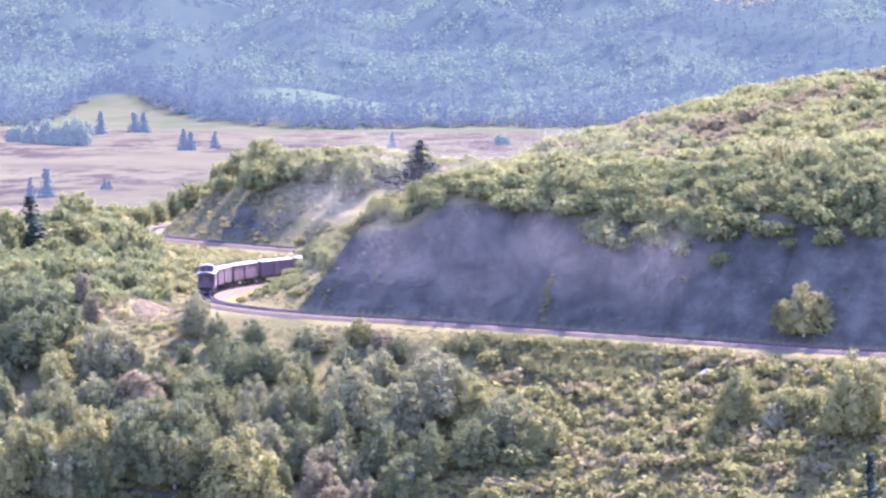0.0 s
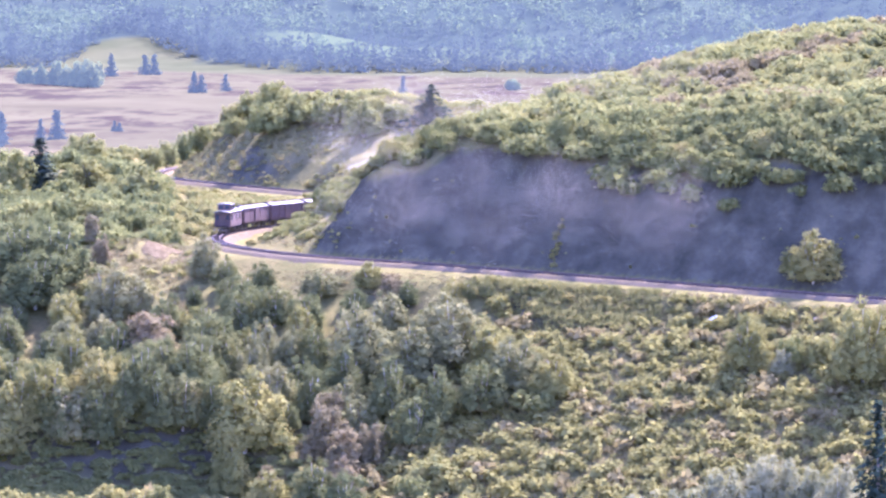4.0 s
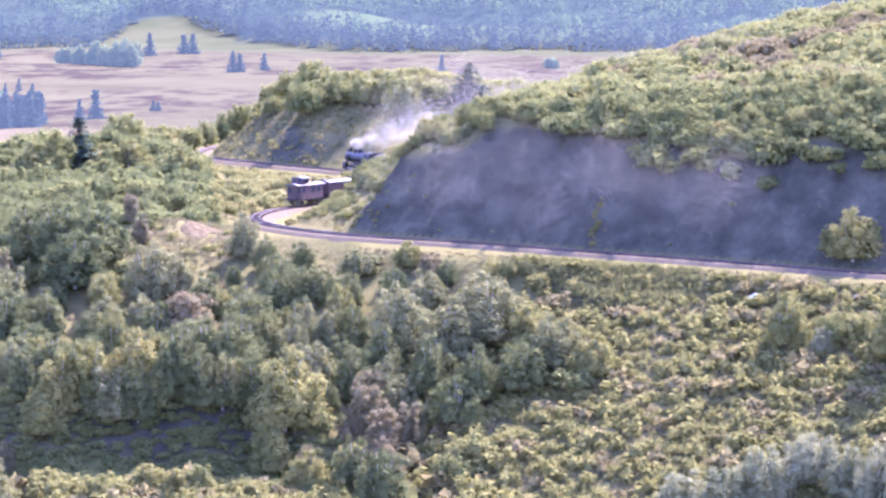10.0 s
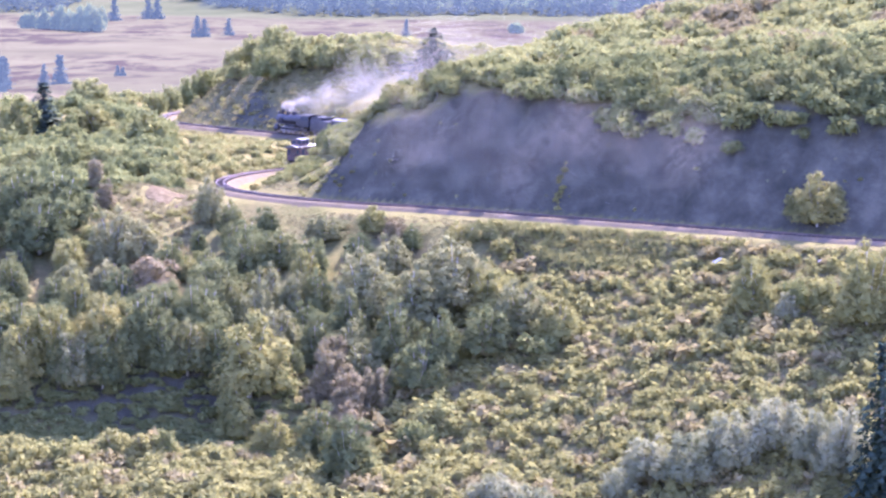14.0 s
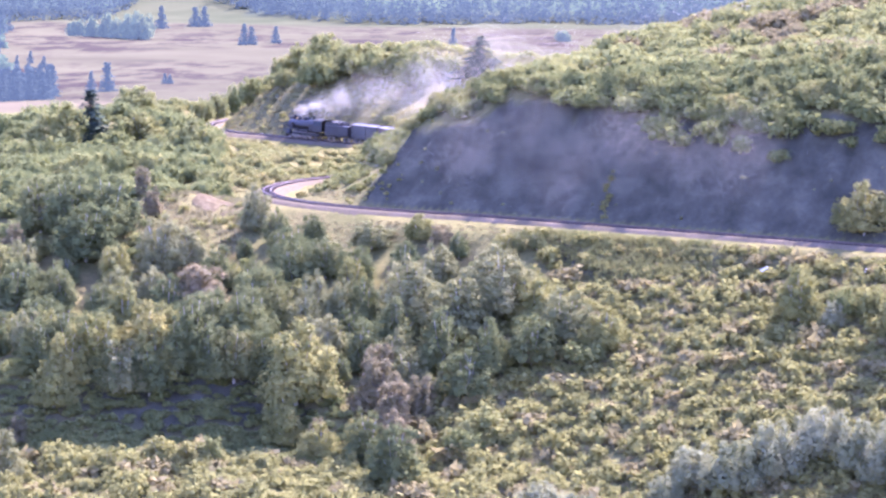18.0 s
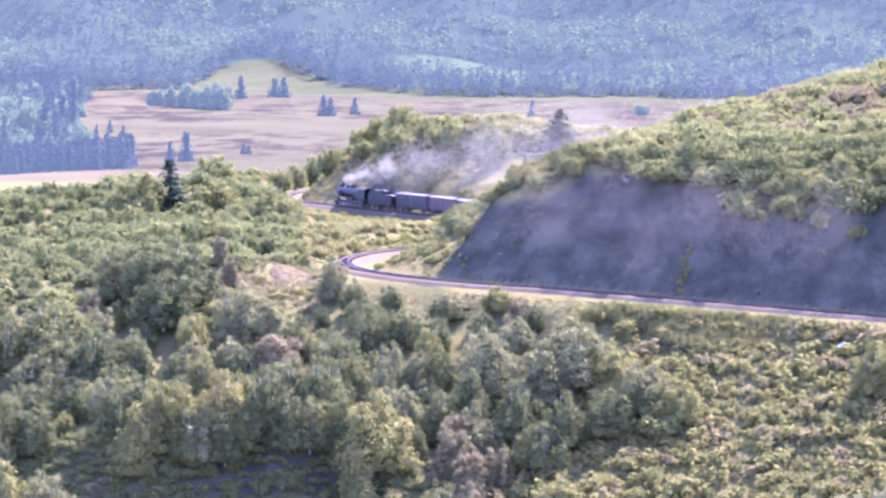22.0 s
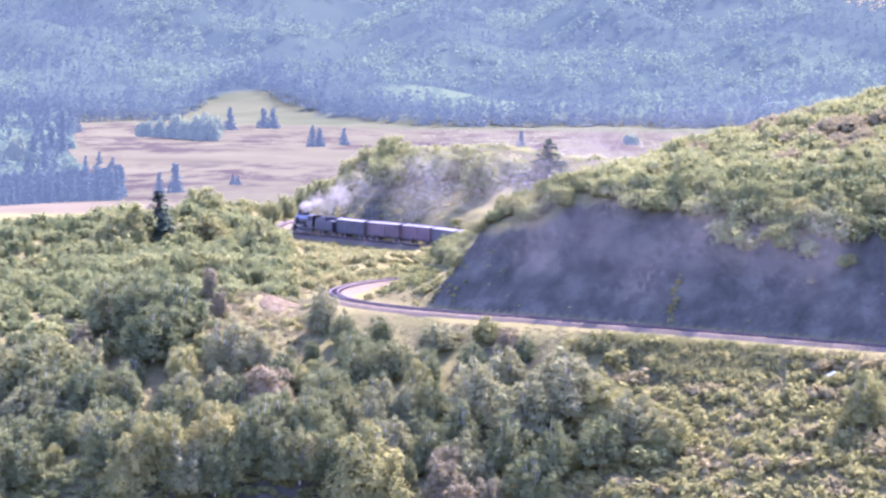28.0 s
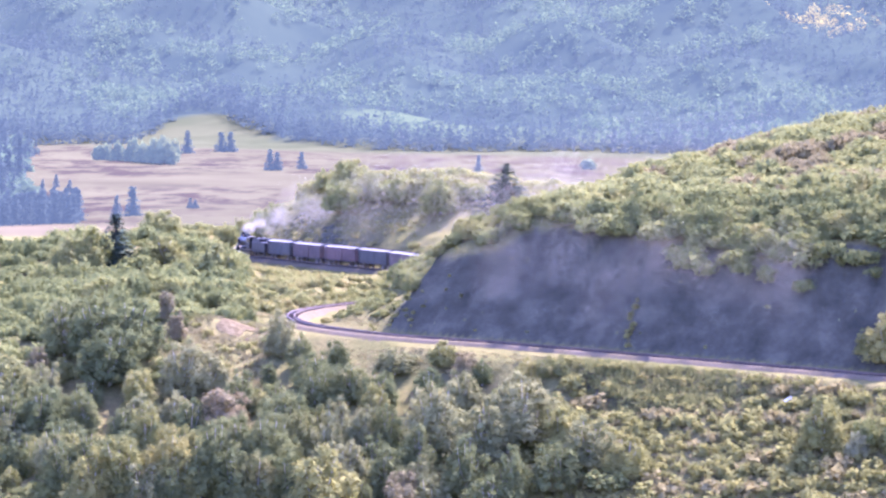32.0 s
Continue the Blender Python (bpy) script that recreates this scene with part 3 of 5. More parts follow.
# ---- trees that stand out: east, north, height, spread ----
TREES = {
    "near_autumn": [(-37.9, 530.5, 8.5, 8.8), (-57.3, 495.2, 4, 3.1), (-7.9, 533.8, 4, 4.2), (-14.9, 501.2, 9, 6.4), (-12.9, 497.5, 7.5, 6), (-21.6, 494.2, 4, 3.7), (3.7, 506.5, 3, 3.8), (-47, 564, 4.6, 3), (-49.4, 577.5, 5.2, 3.2)],
    "near_silver": [(-68.9, 529.5, 6.5, 8), (-64.5, 528.8, 6, 6.4), (-57.9, 509.2, 6.5, 4.2), (-44.3, 545.5, 9, 7.4), (-41, 545.8, 6, 5.3), (-24.3, 519.2, 8, 4.7), (-45, 500.8, 8, 6.8), (-62, 487.5, 8, 6.6), (-58.3, 481.5, 7, 6.9), (-16.8, 540.5, 4, 6.3), (-11.2, 519.2, 11, 8.6), (-23.6, 524, 8, 4.7), (-0.1, 518, 10, 9.7), (-4.9, 514.8, 10, 9.3), (-11.2, 505.2, 6.5, 5.9), (7.8, 509.8, 7.5, 7.7), (-20.1, 522.2, 7, 4.7), (-32.7, 558, 7.5, 4.5)],
    "near_aspen": [(-61.5, 559.2, 9, 8), (-56.9, 556, 10.5, 9.2), (-52.4, 555.8, 10, 9.2), (-67.6, 539, 11, 12.1), (-73.2, 537.2, 9, 6.5), (-61.4, 530.8, 9, 7.2), (-66, 532.2, 8.5, 9.6), (-57.1, 526.2, 7, 5.1), (-65.2, 503.8, 7, 6.1), (-68.7, 505.2, 8, 7.6), (-30.5, 509.5, 8, 6.5), (-29.8, 526.8, 9.5, 7.5), (-42.2, 530.8, 7, 6), (-54.3, 548, 9, 9.9), (-26.9, 540.8, 7, 6.5), (-22.6, 536.2, 7, 6.4), (-17.1, 521.8, 7, 4.7), (-30, 524.5, 9.5, 7.5), (-31.4, 507, 8.5, 6.9), (-27.7, 523.5, 7.5, 5.1), (-4.3, 501.5, 7, 7.2), (-12.3, 480.5, 8, 7.6)],
    "near_aspen_more": [(-37, 504, 9, 6.8), (-32.1, 502, 9, 6.8), (-34.8, 501.8, 8, 6), (-28, 501.8, 8, 6), (-38.9, 502.8, 8, 6), (-42.1, 500.8, 8, 6), (-46.2, 500.8, 7.5, 6), (-16.8, 510.2, 8, 5.7), (-7.2, 508, 9, 6.9), (3.7, 506.2, 8, 7.6), (-12.8, 514, 8, 6.2), (-34.5, 507.5, 8, 6.1), (-1.7, 505.5, 8, 6.1)],
    "near_yellow": [(-46.2, 512, 9, 5.8), (-42.4, 503.8, 9, 7.2), (-48.4, 503, 9, 7.6), (-52, 501.2, 8.5, 6.4), (-53.4, 499.2, 7, 6.7), (-67.1, 488, 9, 7), (-49.9, 540.5, 7.5, 5.7), (-82.1, 646.2, 4.5, 7.8), (-41.5, 502, 8, 6.4), (-10.5, 538, 4, 5), (-18.9, 528.2, 7, 4.9), (-24.6, 500.2, 11, 11.3), (-26, 495.2, 8.5, 5.8), (12.2, 507.2, 6, 6.9), (4.1, 515.5, 7, 7.4), (35.6, 505.8, 7.5, 6.4), (48.8, 498.5, 12, 9.4), (-39.7, 486.8, 3.2, 5.1), (-36.1, 484.5, 3.2, 4.7), (-45.1, 483.2, 3, 4.8), (-16.2, 491.5, 5, 5.2), (-21.5, 490.8, 5, 5.5)],
    "near_yellow_more": [(42.6, 526.5, 4.4, 3.9), (45, 524.6, 7.4, 7.2), (47.1, 525.5, 3.3, 3.5), (-59.2, 686, 5.3, 8.7)],
    "near_oak": [(-75.3, 657.2, 6, 6.3), (-73.2, 673.2, 7, 7.3), (-70, 675, 6, 5.3), (-74, 629.5, 5, 6.6), (-83.4, 611, 5, 7.3), (-84.4, 595.2, 5, 6.3), (-79.1, 603.5, 4, 5.4), (-69.2, 625, 4.5, 7.5), (-60.8, 608.2, 4.5, 7.3), (-55.5, 613.5, 4.5, 7.4), (-50.7, 610, 4.5, 6.4), (-41.6, 603.2, 4, 6.3), (-76.1, 575.5, 3.5, 5.2), (-79.7, 567.8, 4, 5.1), (40.7, 505, 5, 4.2), (44.1, 504.2, 5.2, 4.2), (-33.7, 485.2, 4, 3.6), (-1.7, 493, 4, 6.7), (-4.3, 489.5, 4, 5.9), (9.8, 505, 3.5, 6.8), (-66.9, 765, 6.2, 9), (-49.7, 671, 7.7, 8.3)],
    "near_oak_more": [(-32.4, 731.2, 7.5, 8.6), (-25.8, 731.2, 5, 6.6), (-20.3, 726.2, 5.5, 6.5), (-15.1, 719.2, 7.5, 7.6), (-38.6, 750.2, 4.5, 5.6), (-36, 757.5, 6.2, 6.7), (-31.8, 747.5, 6.9, 8.4), (-27.1, 732.5, 5.6, 6.5), (-39.7, 761, 5.1, 6.1), (-69.7, 1240, 7.3, 10), (-46.1, 766.5, 6.3, 5.8), (-53.7, 836.5, 6.8, 6.3), (-55.6, 819.5, 6.5, 5.7), (-57.5, 806, 6.1, 5.6), (-21.9, 728.5, 5.7, 7), (-17.7, 727, 5.5, 7), (-13.8, 726, 5.3, 7), (-9.9, 722, 4.5, 6), (-71.1, 677, 8.8, 10.2)],
    "near_pale": [(36.3, 477, 8, 7.5), (31.2, 475, 8, 8.2), (26.6, 473.8, 7, 7.8), (21.5, 475.8, 6, 7.9), (40.5, 473.2, 8, 6), (43.5, 470.5, 9, 6.4), (42.4, 470, 5, 5.6), (9.2, 466.5, 5, 7.4), (18.5, 472.5, 5, 5), (4.8, 471, 4, 6.4), (39.7, 503.2, 4, 3.4)],
    "lone_fir": [(47.3, 464.5, 17.7, 6.5), (-66.9, 681.5, 8.4, 7.8)],
    "lone_pine": [(-4, 717.5, 7.1, 8.2)],
    "valley_fir": [(-118.6, 1260, 9.2, 4.7), (-122.5, 1250, 6.7, 3), (-198.7, 2445, 13.8, 6.6), (-181.6, 2480, 11.9, 7.3), (-176.6, 2485, 11.9, 7.3), (-125.1, 2030, 10.3, 4.9), (-121.6, 2030, 9.1, 4.9), (-111, 2050, 8.4, 4.4), (-163.7, 1415, 9.6, 2.8), (-158, 1400, 7.5, 2.6), (-186, 1655, 5.1, 2.4), (-176.9, 1620, 5, 2.6), (-24.1, 2000, 9, 3.8), (-110.2, 1370, 3.5, 2.2), (-108.2, 1365, 3.1, 2.2), (-195.6, 1580, 17.8, 5.5), (-194.4, 1605, 23.7, 6), (-199.1, 1555, 15.3, 5)],
    "valley_aspen": [(30.2, 2120, 7.2, 8.5), (-184.9, 2135, 18, 15.7), (-212.7, 2170, 12.8, 8.7), (-203, 2160, 14.6, 10.4), (-206.4, 1555, 19.7, 8.3), (-222, 2200, 11, 9), (-197, 2150, 13, 10), (-191, 2140, 15, 11), (-228, 2235, 10, 8)],
}


# ---- plants ----
def broadleaf_mesh(seed, height, spread, leaf, mat, columns, count, low=0.12, up=0.3):
    """A crown of many lobes that stand on limbs; returns trunk and crown meshes for a plant of that size."""
    rng = np.random.RandomState(seed)
    lobes, tops = [], []
    for i in range(columns):
        a = 2.4 * i + rng.uniform(-0.4, 0.4)
        r = spread * 0.36 * math.sqrt((i + 0.2) / columns)
        x, y = r * math.cos(a), r * math.sin(a)
        top = height * rng.uniform(0.72, 1.0) * (1 - 0.42 * (r / (spread * 0.4)) ** 2.2)
        base = height * low * rng.uniform(0.6, 1.6)
        w = spread * rng.uniform(0.15, 0.23)
        n = 2 + int((top - base) / (1.7 * w))
        for k in range(n):
            f = k / max(1, n - 1)
            z = base + w * 0.7 + (top - base - 1.4 * w) * f
            k2 = w * (1.15 - 0.6 * f) * rng.uniform(0.75, 1.15)
            lobes.append((x + rng.uniform(-0.35, 0.35) * w, y + rng.uniform(-0.35, 0.35) * w, z, k2, k2 * rng.uniform(0.8, 1.15)))
        tops.append((x, y, top - w))
    p, d, big = crown_points(rng, lobes, 170)
    pick = rng.permutation(len(p))[:count]
    p, d, big = p[pick], d[pick] + np.array((0, 0, up)), big[pick]
    crown = leaf_mesh("crown", leaves(rng, p, d, leaf * big), [mat])
    bm = bmesh.new()
    r0 = 0.018 * height + 0.03
    tube(bm, [(0, 0, -0.4), (0.03, 0.02, height * 0.25), (0.0, 0.06, height * 0.5)], [r0 * 1.25, r0, r0 * 0.6], 6)
    for i, (x, y, z) in enumerate(tops[:7]):
        tube(bm, [(0.02, 0.02, height * (0.06 + 0.03 * i)), (x * 0.6, y * 0.6, z * 0.55), (x, y, z)], [r0 * 0.7, r0 * 0.45, 0.02], 5)
    trunk = bpy.data.meshes.new("trunk")
    bm.to_mesh(trunk)
    bm.free()
    trunk.materials.append(PALE_BARK if mat in (ASPEN, GREY, YELLOW, PALE) else BARK)
    return trunk, crown


def fir_mesh(seed, height, spread, leaf, rows, needle=None):
    rng = np.random.RandomState(seed)
    cs, ns = [], []
    for k in range(rows):
        f = k / rows
        z = height * (0.05 + 0.93 * f)
        r = spread * 0.5 * (1 - f) ** 0.85 * rng.uniform(0.8, 1.15) + 0.05
        arms = max(4, int(11 * (1 - f)))
        for i in range(arms):
            a = 6.283 * (i + rng.uniform(-0.3, 0.3)) / arms
            reach = r * rng.uniform(0.7, 1.1)
            for q in np.linspace(0.15, 1, max(2, int(reach / (leaf * 0.9)))):
                cs.append((math.cos(a) * reach * q, math.sin(a) * reach * q, z - reach * q * 0.32 + rng.uniform(-0.1, 0.1)))
                ns.append((math.cos(a) * 0.5, math.sin(a) * 0.5, 0.8))
    crown = leaf_mesh("crown", leaves(rng, np.array(cs), np.array(ns), leaf), [needle or NEEDLE])
    bm = bmesh.new()
    tube(bm, [(0, 0, -0.4), (0, 0, height * 0.5), (0, 0, height * 0.97)], [0.02 * height + 0.04, 0.012 * height, 0.02], 7)
    trunk = bpy.data.meshes.new("trunk")
    bm.to_mesh(trunk)
    bm.free()
    trunk.materials.append(BARK)
    return trunk, crown


def plant(name, meshes, label, category, group=""):
    ob = tagged(new(name), label, category, group)
    piece("trunk", meshes[0], ob)
    piece("crown", meshes[1], ob)
    return ob


# woods and trees a mile off and more, air haze painted in as emission
def _haze_glow_leaves(name, stops):
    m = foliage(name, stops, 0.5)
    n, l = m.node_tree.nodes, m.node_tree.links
    add, haze_glow = n.new("ShaderNodeAddShader"), n.new("ShaderNodeEmission")
    # faint blue emission stands in for the haze between
    haze_glow.inputs[0].default_value, haze_glow.inputs[1].default_value = (0.52, 0.69, 0.90, 1), 0.035
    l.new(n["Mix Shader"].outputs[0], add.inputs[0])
    l.new(haze_glow.outputs[0], add.inputs[1])
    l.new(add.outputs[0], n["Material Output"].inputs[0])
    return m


FAR_FIR = _haze_glow_leaves("distant_firs", [(0.0, (0.018, 0.024, 0.020)), (1.0, (0.034, 0.043, 0.032))])
FAR_ASPEN = _haze_glow_leaves("distant_aspens", [(0.0, (0.040, 0.058, 0.026)), (0.6, (0.060, 0.081, 0.034)), (1.0, (0.086, 0.102, 0.040))])
FAR_GREEN = _haze_glow_leaves("hazy_aspens", [(0, (0.064, 0.078, 0.029)), (0.6, (0.090, 0.106, 0.039)), (1, (0.122, 0.129, 0.046))])


KINDS = {
    "aspen": (ASPEN, "aspen_tree", "bushy green aspen with pale bark on the slope", "tree"),
    "silver": (GREY, "silver_tree", "silvery grey-green tree with pale bark", "tree"),
    "autumn": (AUTUMN, "turning_tree", "tree with reddish brown turning leaves", "tree"),
    "yellow": (YELLOW, "yellowing_tree", "bushy tree with yellowing green leaves", "tree"),
    "pale": (PALE, "pale_bush", "whitish silvery bush at the foot of the slope", "bush"),
    "faraspen": (FAR_GREEN, "aspen_tree", "hazy green aspen in the straw-coloured valley meadow", "tree"),
    "oak": (OAK, "oak_bush", "rounded green scrub oak on dry grass", "bush"),
}
SIZES = {"aspen": (8.5, 7.5, 15, 0.03), "silver": (8.0, 7.0, 14, 0.03), "autumn": (7.5, 6.0, 12, 0.03), "yellow": (7.5, 7.0, 14, 0.03), "pale": (7.0, 8.0, 14, 0.03), "oak": (3.6, 4.6, 9, 0.04), "faraspen": (9.0, 8.0, 12, 0.03)}
MASTERS = {}
for _i, (_k, (_m, _name, _label, _cat)) in enumerate(KINDS.items()):
    _h, _w, _c, _low = SIZES[_k]
    MASTERS[_k] = [(broadleaf_mesh(100 * _i + v, _h, _w, 0.12 if _k == "oak" else 0.5 if _k == "faraspen" else 0.13, _m, _c, 2100 if _k == "oak" else 700 if _k == "faraspen" else 6500, _low)) for v in range(4)]
LOW_OAK = [broadleaf_mesh(700 + v, 2.9, 4.7, 0.21, OAK, 8, 400, 0.03) for v in range(3)]
FIRS = [fir_mesh(800 + v, 10.0, 5.4, 0.36, 52) for v in range(3)]
HAZY_FIRS = [fir_mesh(830 + v, 10.0, 5.4, 0.85, 22, FAR_FIR) for v in range(3)]
SHRUB = [broadleaf_mesh(900 + v, 1.25, 1.9, 0.105, SAGE, 5, 165, 0.03, 0.6)[1] for v in range(4)]
FIRST = {}


def put_plant(kind, x, y, height, spread, seed):
    """One plant on the ground, copied from the first of its kind and shape."""
    v = seed % (3 if kind[-3:] == "fir" else 4)
    h0, w0 = (10.0, 4.2) if kind[-3:] == "fir" else SIZES[kind][:2]
    z = float(ground_height(np.array([x]), np.array([y]))[0])
    m = Matrix.Translation((x, y, z - 0.1)) @ Matrix.Rotation(seed * 2.39, 4, "Z") @ Matrix.Diagonal((spread / w0, spread / w0, height / h0, 1))
    if (kind, v) not in FIRST:
        if kind == "farfir":
            ob = plant("fir_tree", HAZY_FIRS[v], "dark fir tinted by distance haze in the valley meadow", "tree", "firs of the meadow")
        elif kind == "fir":
            ob = plant("fir_tree", FIRS[v], "dark green fir with drooping branches in dry grass", "tree", "firs")
        else:
            _, name, label, cat = KINDS[kind]
            ob = plant(name, MASTERS[kind][v], label, cat, {"tree": "trees on the slope", "bush": "scrub oaks"}[cat])
        ob.matrix_basis = m
        FIRST[(kind, v)] = ob
    else:
        src = FIRST[(kind, v)]
        keep = src.matrix_basis.copy()
        src.matrix_basis = Matrix.Identity(4)
        copy_thing(src, m)
        src.matrix_basis = keep


def spread_points(seed, x0, x1, y0, y1, gap, want):
    """Uneven spots in a rectangle, about gap metres apart, where want(x, y) says so."""
    rng = np.random.RandomState(seed)
    gx, gy = np.meshgrid(np.arange(x0, x1, gap), np.arange(y0, y1, gap))
    x = gx.ravel() + rng.uniform(-0.55, 0.55, gx.size) * gap + (np.arange(gx.size) // gx.shape[1] % 2) * gap * 0.5
    y = gy.ravel() + rng.uniform(-0.55, 0.55, gx.size) * gap
    keep = want(x, y)
    return x[keep], y[keep]


def clear_of(x, y, taken, factor=0.42):
    ok = np.ones(len(x), bool)
    for a, b, r in taken:
        ok &= (x - a) ** 2 + (y - b) ** 2 > (r * factor + 1.0) ** 2
    return ok


TAKEN = []
_seed = 0
for _key, _rows in TREES.items():
    _zone, _kind = _key.split("_")[:2]
    _kind = "fir" if _kind == "pine" else _kind
    for (_x, _y, _h, _w) in _rows:
        put_plant("far" + _kind if _zone == "valley" else _kind, _x, _y, _h, _w, _seed)
        TAKEN.append((_x, _y, _w))
        _seed += 1


def far_from_line(x, y, gap):
    return line_distance(x, y)[0] > gap


def stuff_of(name, meshes, spots, label, category):
    """Many small plants joined into one mesh; spots: (x, y, scale aside, scale up)."""
    rng = np.random.RandomState(len(spots))
    packs = {}
    for i, me in enumerate(meshes):
        co = np.empty(len(me.vertices) * 3, np.float32)
        me.vertices.foreach_get("co", co)
        packs[i] = co.reshape(-1, 3, 3)
    z = ground_height(spots[:, 0], spots[:, 1])
    out = []
    for k, (x, y, sa, su) in enumerate(spots):
        q = packs[k % len(meshes)]
        a = rng.uniform(0, 6.28)
        c, s = math.cos(a), math.sin(a)
        out.append(np.stack([(q[..., 0] * c - q[..., 1] * s) * sa + x, (q[..., 0] * s + q[..., 1] * c) * sa + y, q[..., 2] * su + z[k] - 0.08], -1))
    me = leaf_mesh(name, np.concatenate(out), [meshes[0].materials[0]])
    return tagged(new(name, me), label, category, kind="stuff")


# trees between those that stand out on the near slope
def _near_wood(x, y):
    return (x < 12 - (536 - y) * 0.5) & (y > 486) & (y < 556 - 0.10 * np.abs(x + 20)) & far_from_line(x, y, 6.0) & clear_of(x, y, TAKEN) & ~((x > -46) & (x < -34) & (y > 540)) & ~((x > -62) & (x < -18) & (y < 503)) & (ground_height(x, y) < np.where(line_distance(x, y)[0] < 60, line_distance(x, y)[1], 99) + 0.3)


_x, _y = spread_points(11, -92, 16, 486, 556, 4.6, _near_wood)
_rng = np.random.RandomState(5)
for _a, _b in zip(_x, _y):
    _k = _rng.choice(["aspen", "aspen", "silver", "yellow", "autumn", "oak"], p=[0.4, 0.2, 0.16, 0.1, 0.06, 0.08])
    _s = _rng.uniform(0.42, 0.85)
    _h, _w = SIZES[_k][:2]
    _s = min(_s, float(cleared(np.array([_a]), np.array([_b]))[0]) / _h)
    if _s > 0.18:
        put_plant(_k, _a, _b, _h * _s, _w * max(_s, 0.35) * 0.95, _rng.randint(1000))

# bushes in the shade of the ravine, between the trees
_x, _y = spread_points(28, -92, 0, 488, 530, 2.4, lambda x, y: far_from_line(x, y, 7.0) & (x < 6 - (536 - y) * 0.5))
_s = np.minimum(_rng.uniform(0.25, 0.6, len(_x)), np.clip(cleared(_x, _y) / 3.0, 0.08, 1))
stuff_of("ravine_scrub", [m[1] for m in LOW_OAK], np.stack([_x, _y, _s, _s * 0.8], 1), "low green undergrowth in the shaded ravine", "scrub")

_x, _y = spread_points(29, -76, -20, 489, 505, 1.15, lambda x, y: x == x)
_s = _rng.uniform(0.36, 0.58, len(_x))
stuff_of("ravine_bushes", [m[1] for m in LOW_OAK], np.stack([_x, _y, _s, _s * 0.8], 1), "green bushes on the shaded ravine bank", "scrub")

# scrub oak on the shoulder and the low ridge beyond the curve
_x, _y = spread_points(12, -106, -34, 545, 745, 3.2, lambda x, y: far_from_line(x, y, 4.2) & clear_of(x, y, TAKEN) & ~((np.abs(x + 40) < 6) & (y > 540) & (y < 583)) & ((x < -0.0675 * y) | (y < 588)))
_first = np.argsort(_y)[:60]
for _i in _first:
    _s = _rng.uniform(0.55, 1.05)
    put_plant("oak" if _rng.rand() < 0.85 else "yellow", _x[_i], _y[_i], 3.2 * _s, 4.4 * _s, _rng.randint(1000))
_rest = np.setdiff1d(np.arange(len(_x)), _first)
stuff_of("far_scrub", [m[1] for m in LOW_OAK], np.stack([_x[_rest], _y[_rest], 0.45 + 0.95 * _rng.uniform(0, 1, len(_rest)) ** 1.8, 0.45 + 1.0 * _rng.uniform(0, 1, len(_rest)) ** 1.6], 1), "green scrub oak thicket on the low ridge", "scrub")

# scrub oak on the hill above the cut
def rim_lift(x):
    return np.interp(x, [20, 30, 40, 50, 60], [0.3, 1.8, 2.8, 6.0, 8.0])


def _hill(x, y):
    z = ground_height(x, y)
    d, lz = line_distance(x, y)
    return (z - lz > 3.0 + rim_lift(x)) & (z < lz - 1.5 + 1.3 * (d - 2.3)) & (x > 0) & clear_of(x, y, TAKEN)


_x, _y = spread_points(13, -20, 78, 520, 692, 3.0, _hill)
_first = np.argsort(_y + 0.25 * np.abs(_x - 25))[:140]
for _i in _first:
    _s = _rng.uniform(0.7, 1.35)
    put_plant("oak", _x[_i], _y[_i], 3.5 * _s, 4.3 * _s, _rng.randint(1000))
_rest = np.setdiff1d(np.arange(len(_x)), _first)
_s = 0.5 + 0.85 * _rng.uniform(0, 1, len(_rest)) ** 1.5
_spots = np.stack([_x[_rest], _y[_rest], _s, _s * _rng.uniform(0.8, 1.1, len(_rest))], 1)
_turn = waves(_spots[:, 0], _spots[:, 1], 30, 61) + 0.012 * (_spots[:, 0] - 35) + _rng.uniform(-0.5, 0.5, len(_rest)) > 0.55
TURNING = foliage("turning_oak_leaves", [(0.0, (0.14, 0.125, 0.058)), (0.5, (0.20, 0.168, 0.078)), (1.0, (0.25, 0.190, 0.090))])
LOW_TURNING = [broadleaf_mesh(740 + v, 2.6, 4.4, 0.24, TURNING, 8, 240, 0.03) for v in range(2)]
stuff_of("hill_scrub", [m[1] for m in LOW_OAK], _spots[~_turn], "dense scrub oak on the hill top", "scrub")
stuff_of("turning_scrub", [m[1] for m in LOW_TURNING], _spots[_turn], "brownish turning scrub among the oaks of the hill top", "scrub")

_x, _y = spread_points(22, 2, 66, 508, 560, 2.0, lambda x, y: (ground_height(x, y) - line_distance(x, y)[1] > 6.6 + 0.35 * np.clip(27 - x, 0, 99) + rim_lift(x) + 1.2 * waves(x, y, 13, 51)) & (ground_height(x, y) - line_distance(x, y)[1] < 19) & clear_of(x, y, TAKEN))
_s = _rng.uniform(0.6, 1.15, len(_x))
stuff_of("rim_scrub", [m[1] for m in LOW_OAK], np.stack([_x, _y, _s, _s], 1), "dense scrub oak hanging over the rim of the cut", "scrub")

# bushes along the crest of the spur inside the curve
_x, _y = spread_points(30, -21, 3, 557, 604, 2.5, lambda x, y: (ground_height(x, y) - line_distance(x, y)[1] > 4.2) & (ground_height(x, y) < line_distance(x, y)[1] - 1.0 + 1.3 * (line_distance(x, y)[0] - 2.3)) & clear_of(x, y, TAKEN, 0.2))
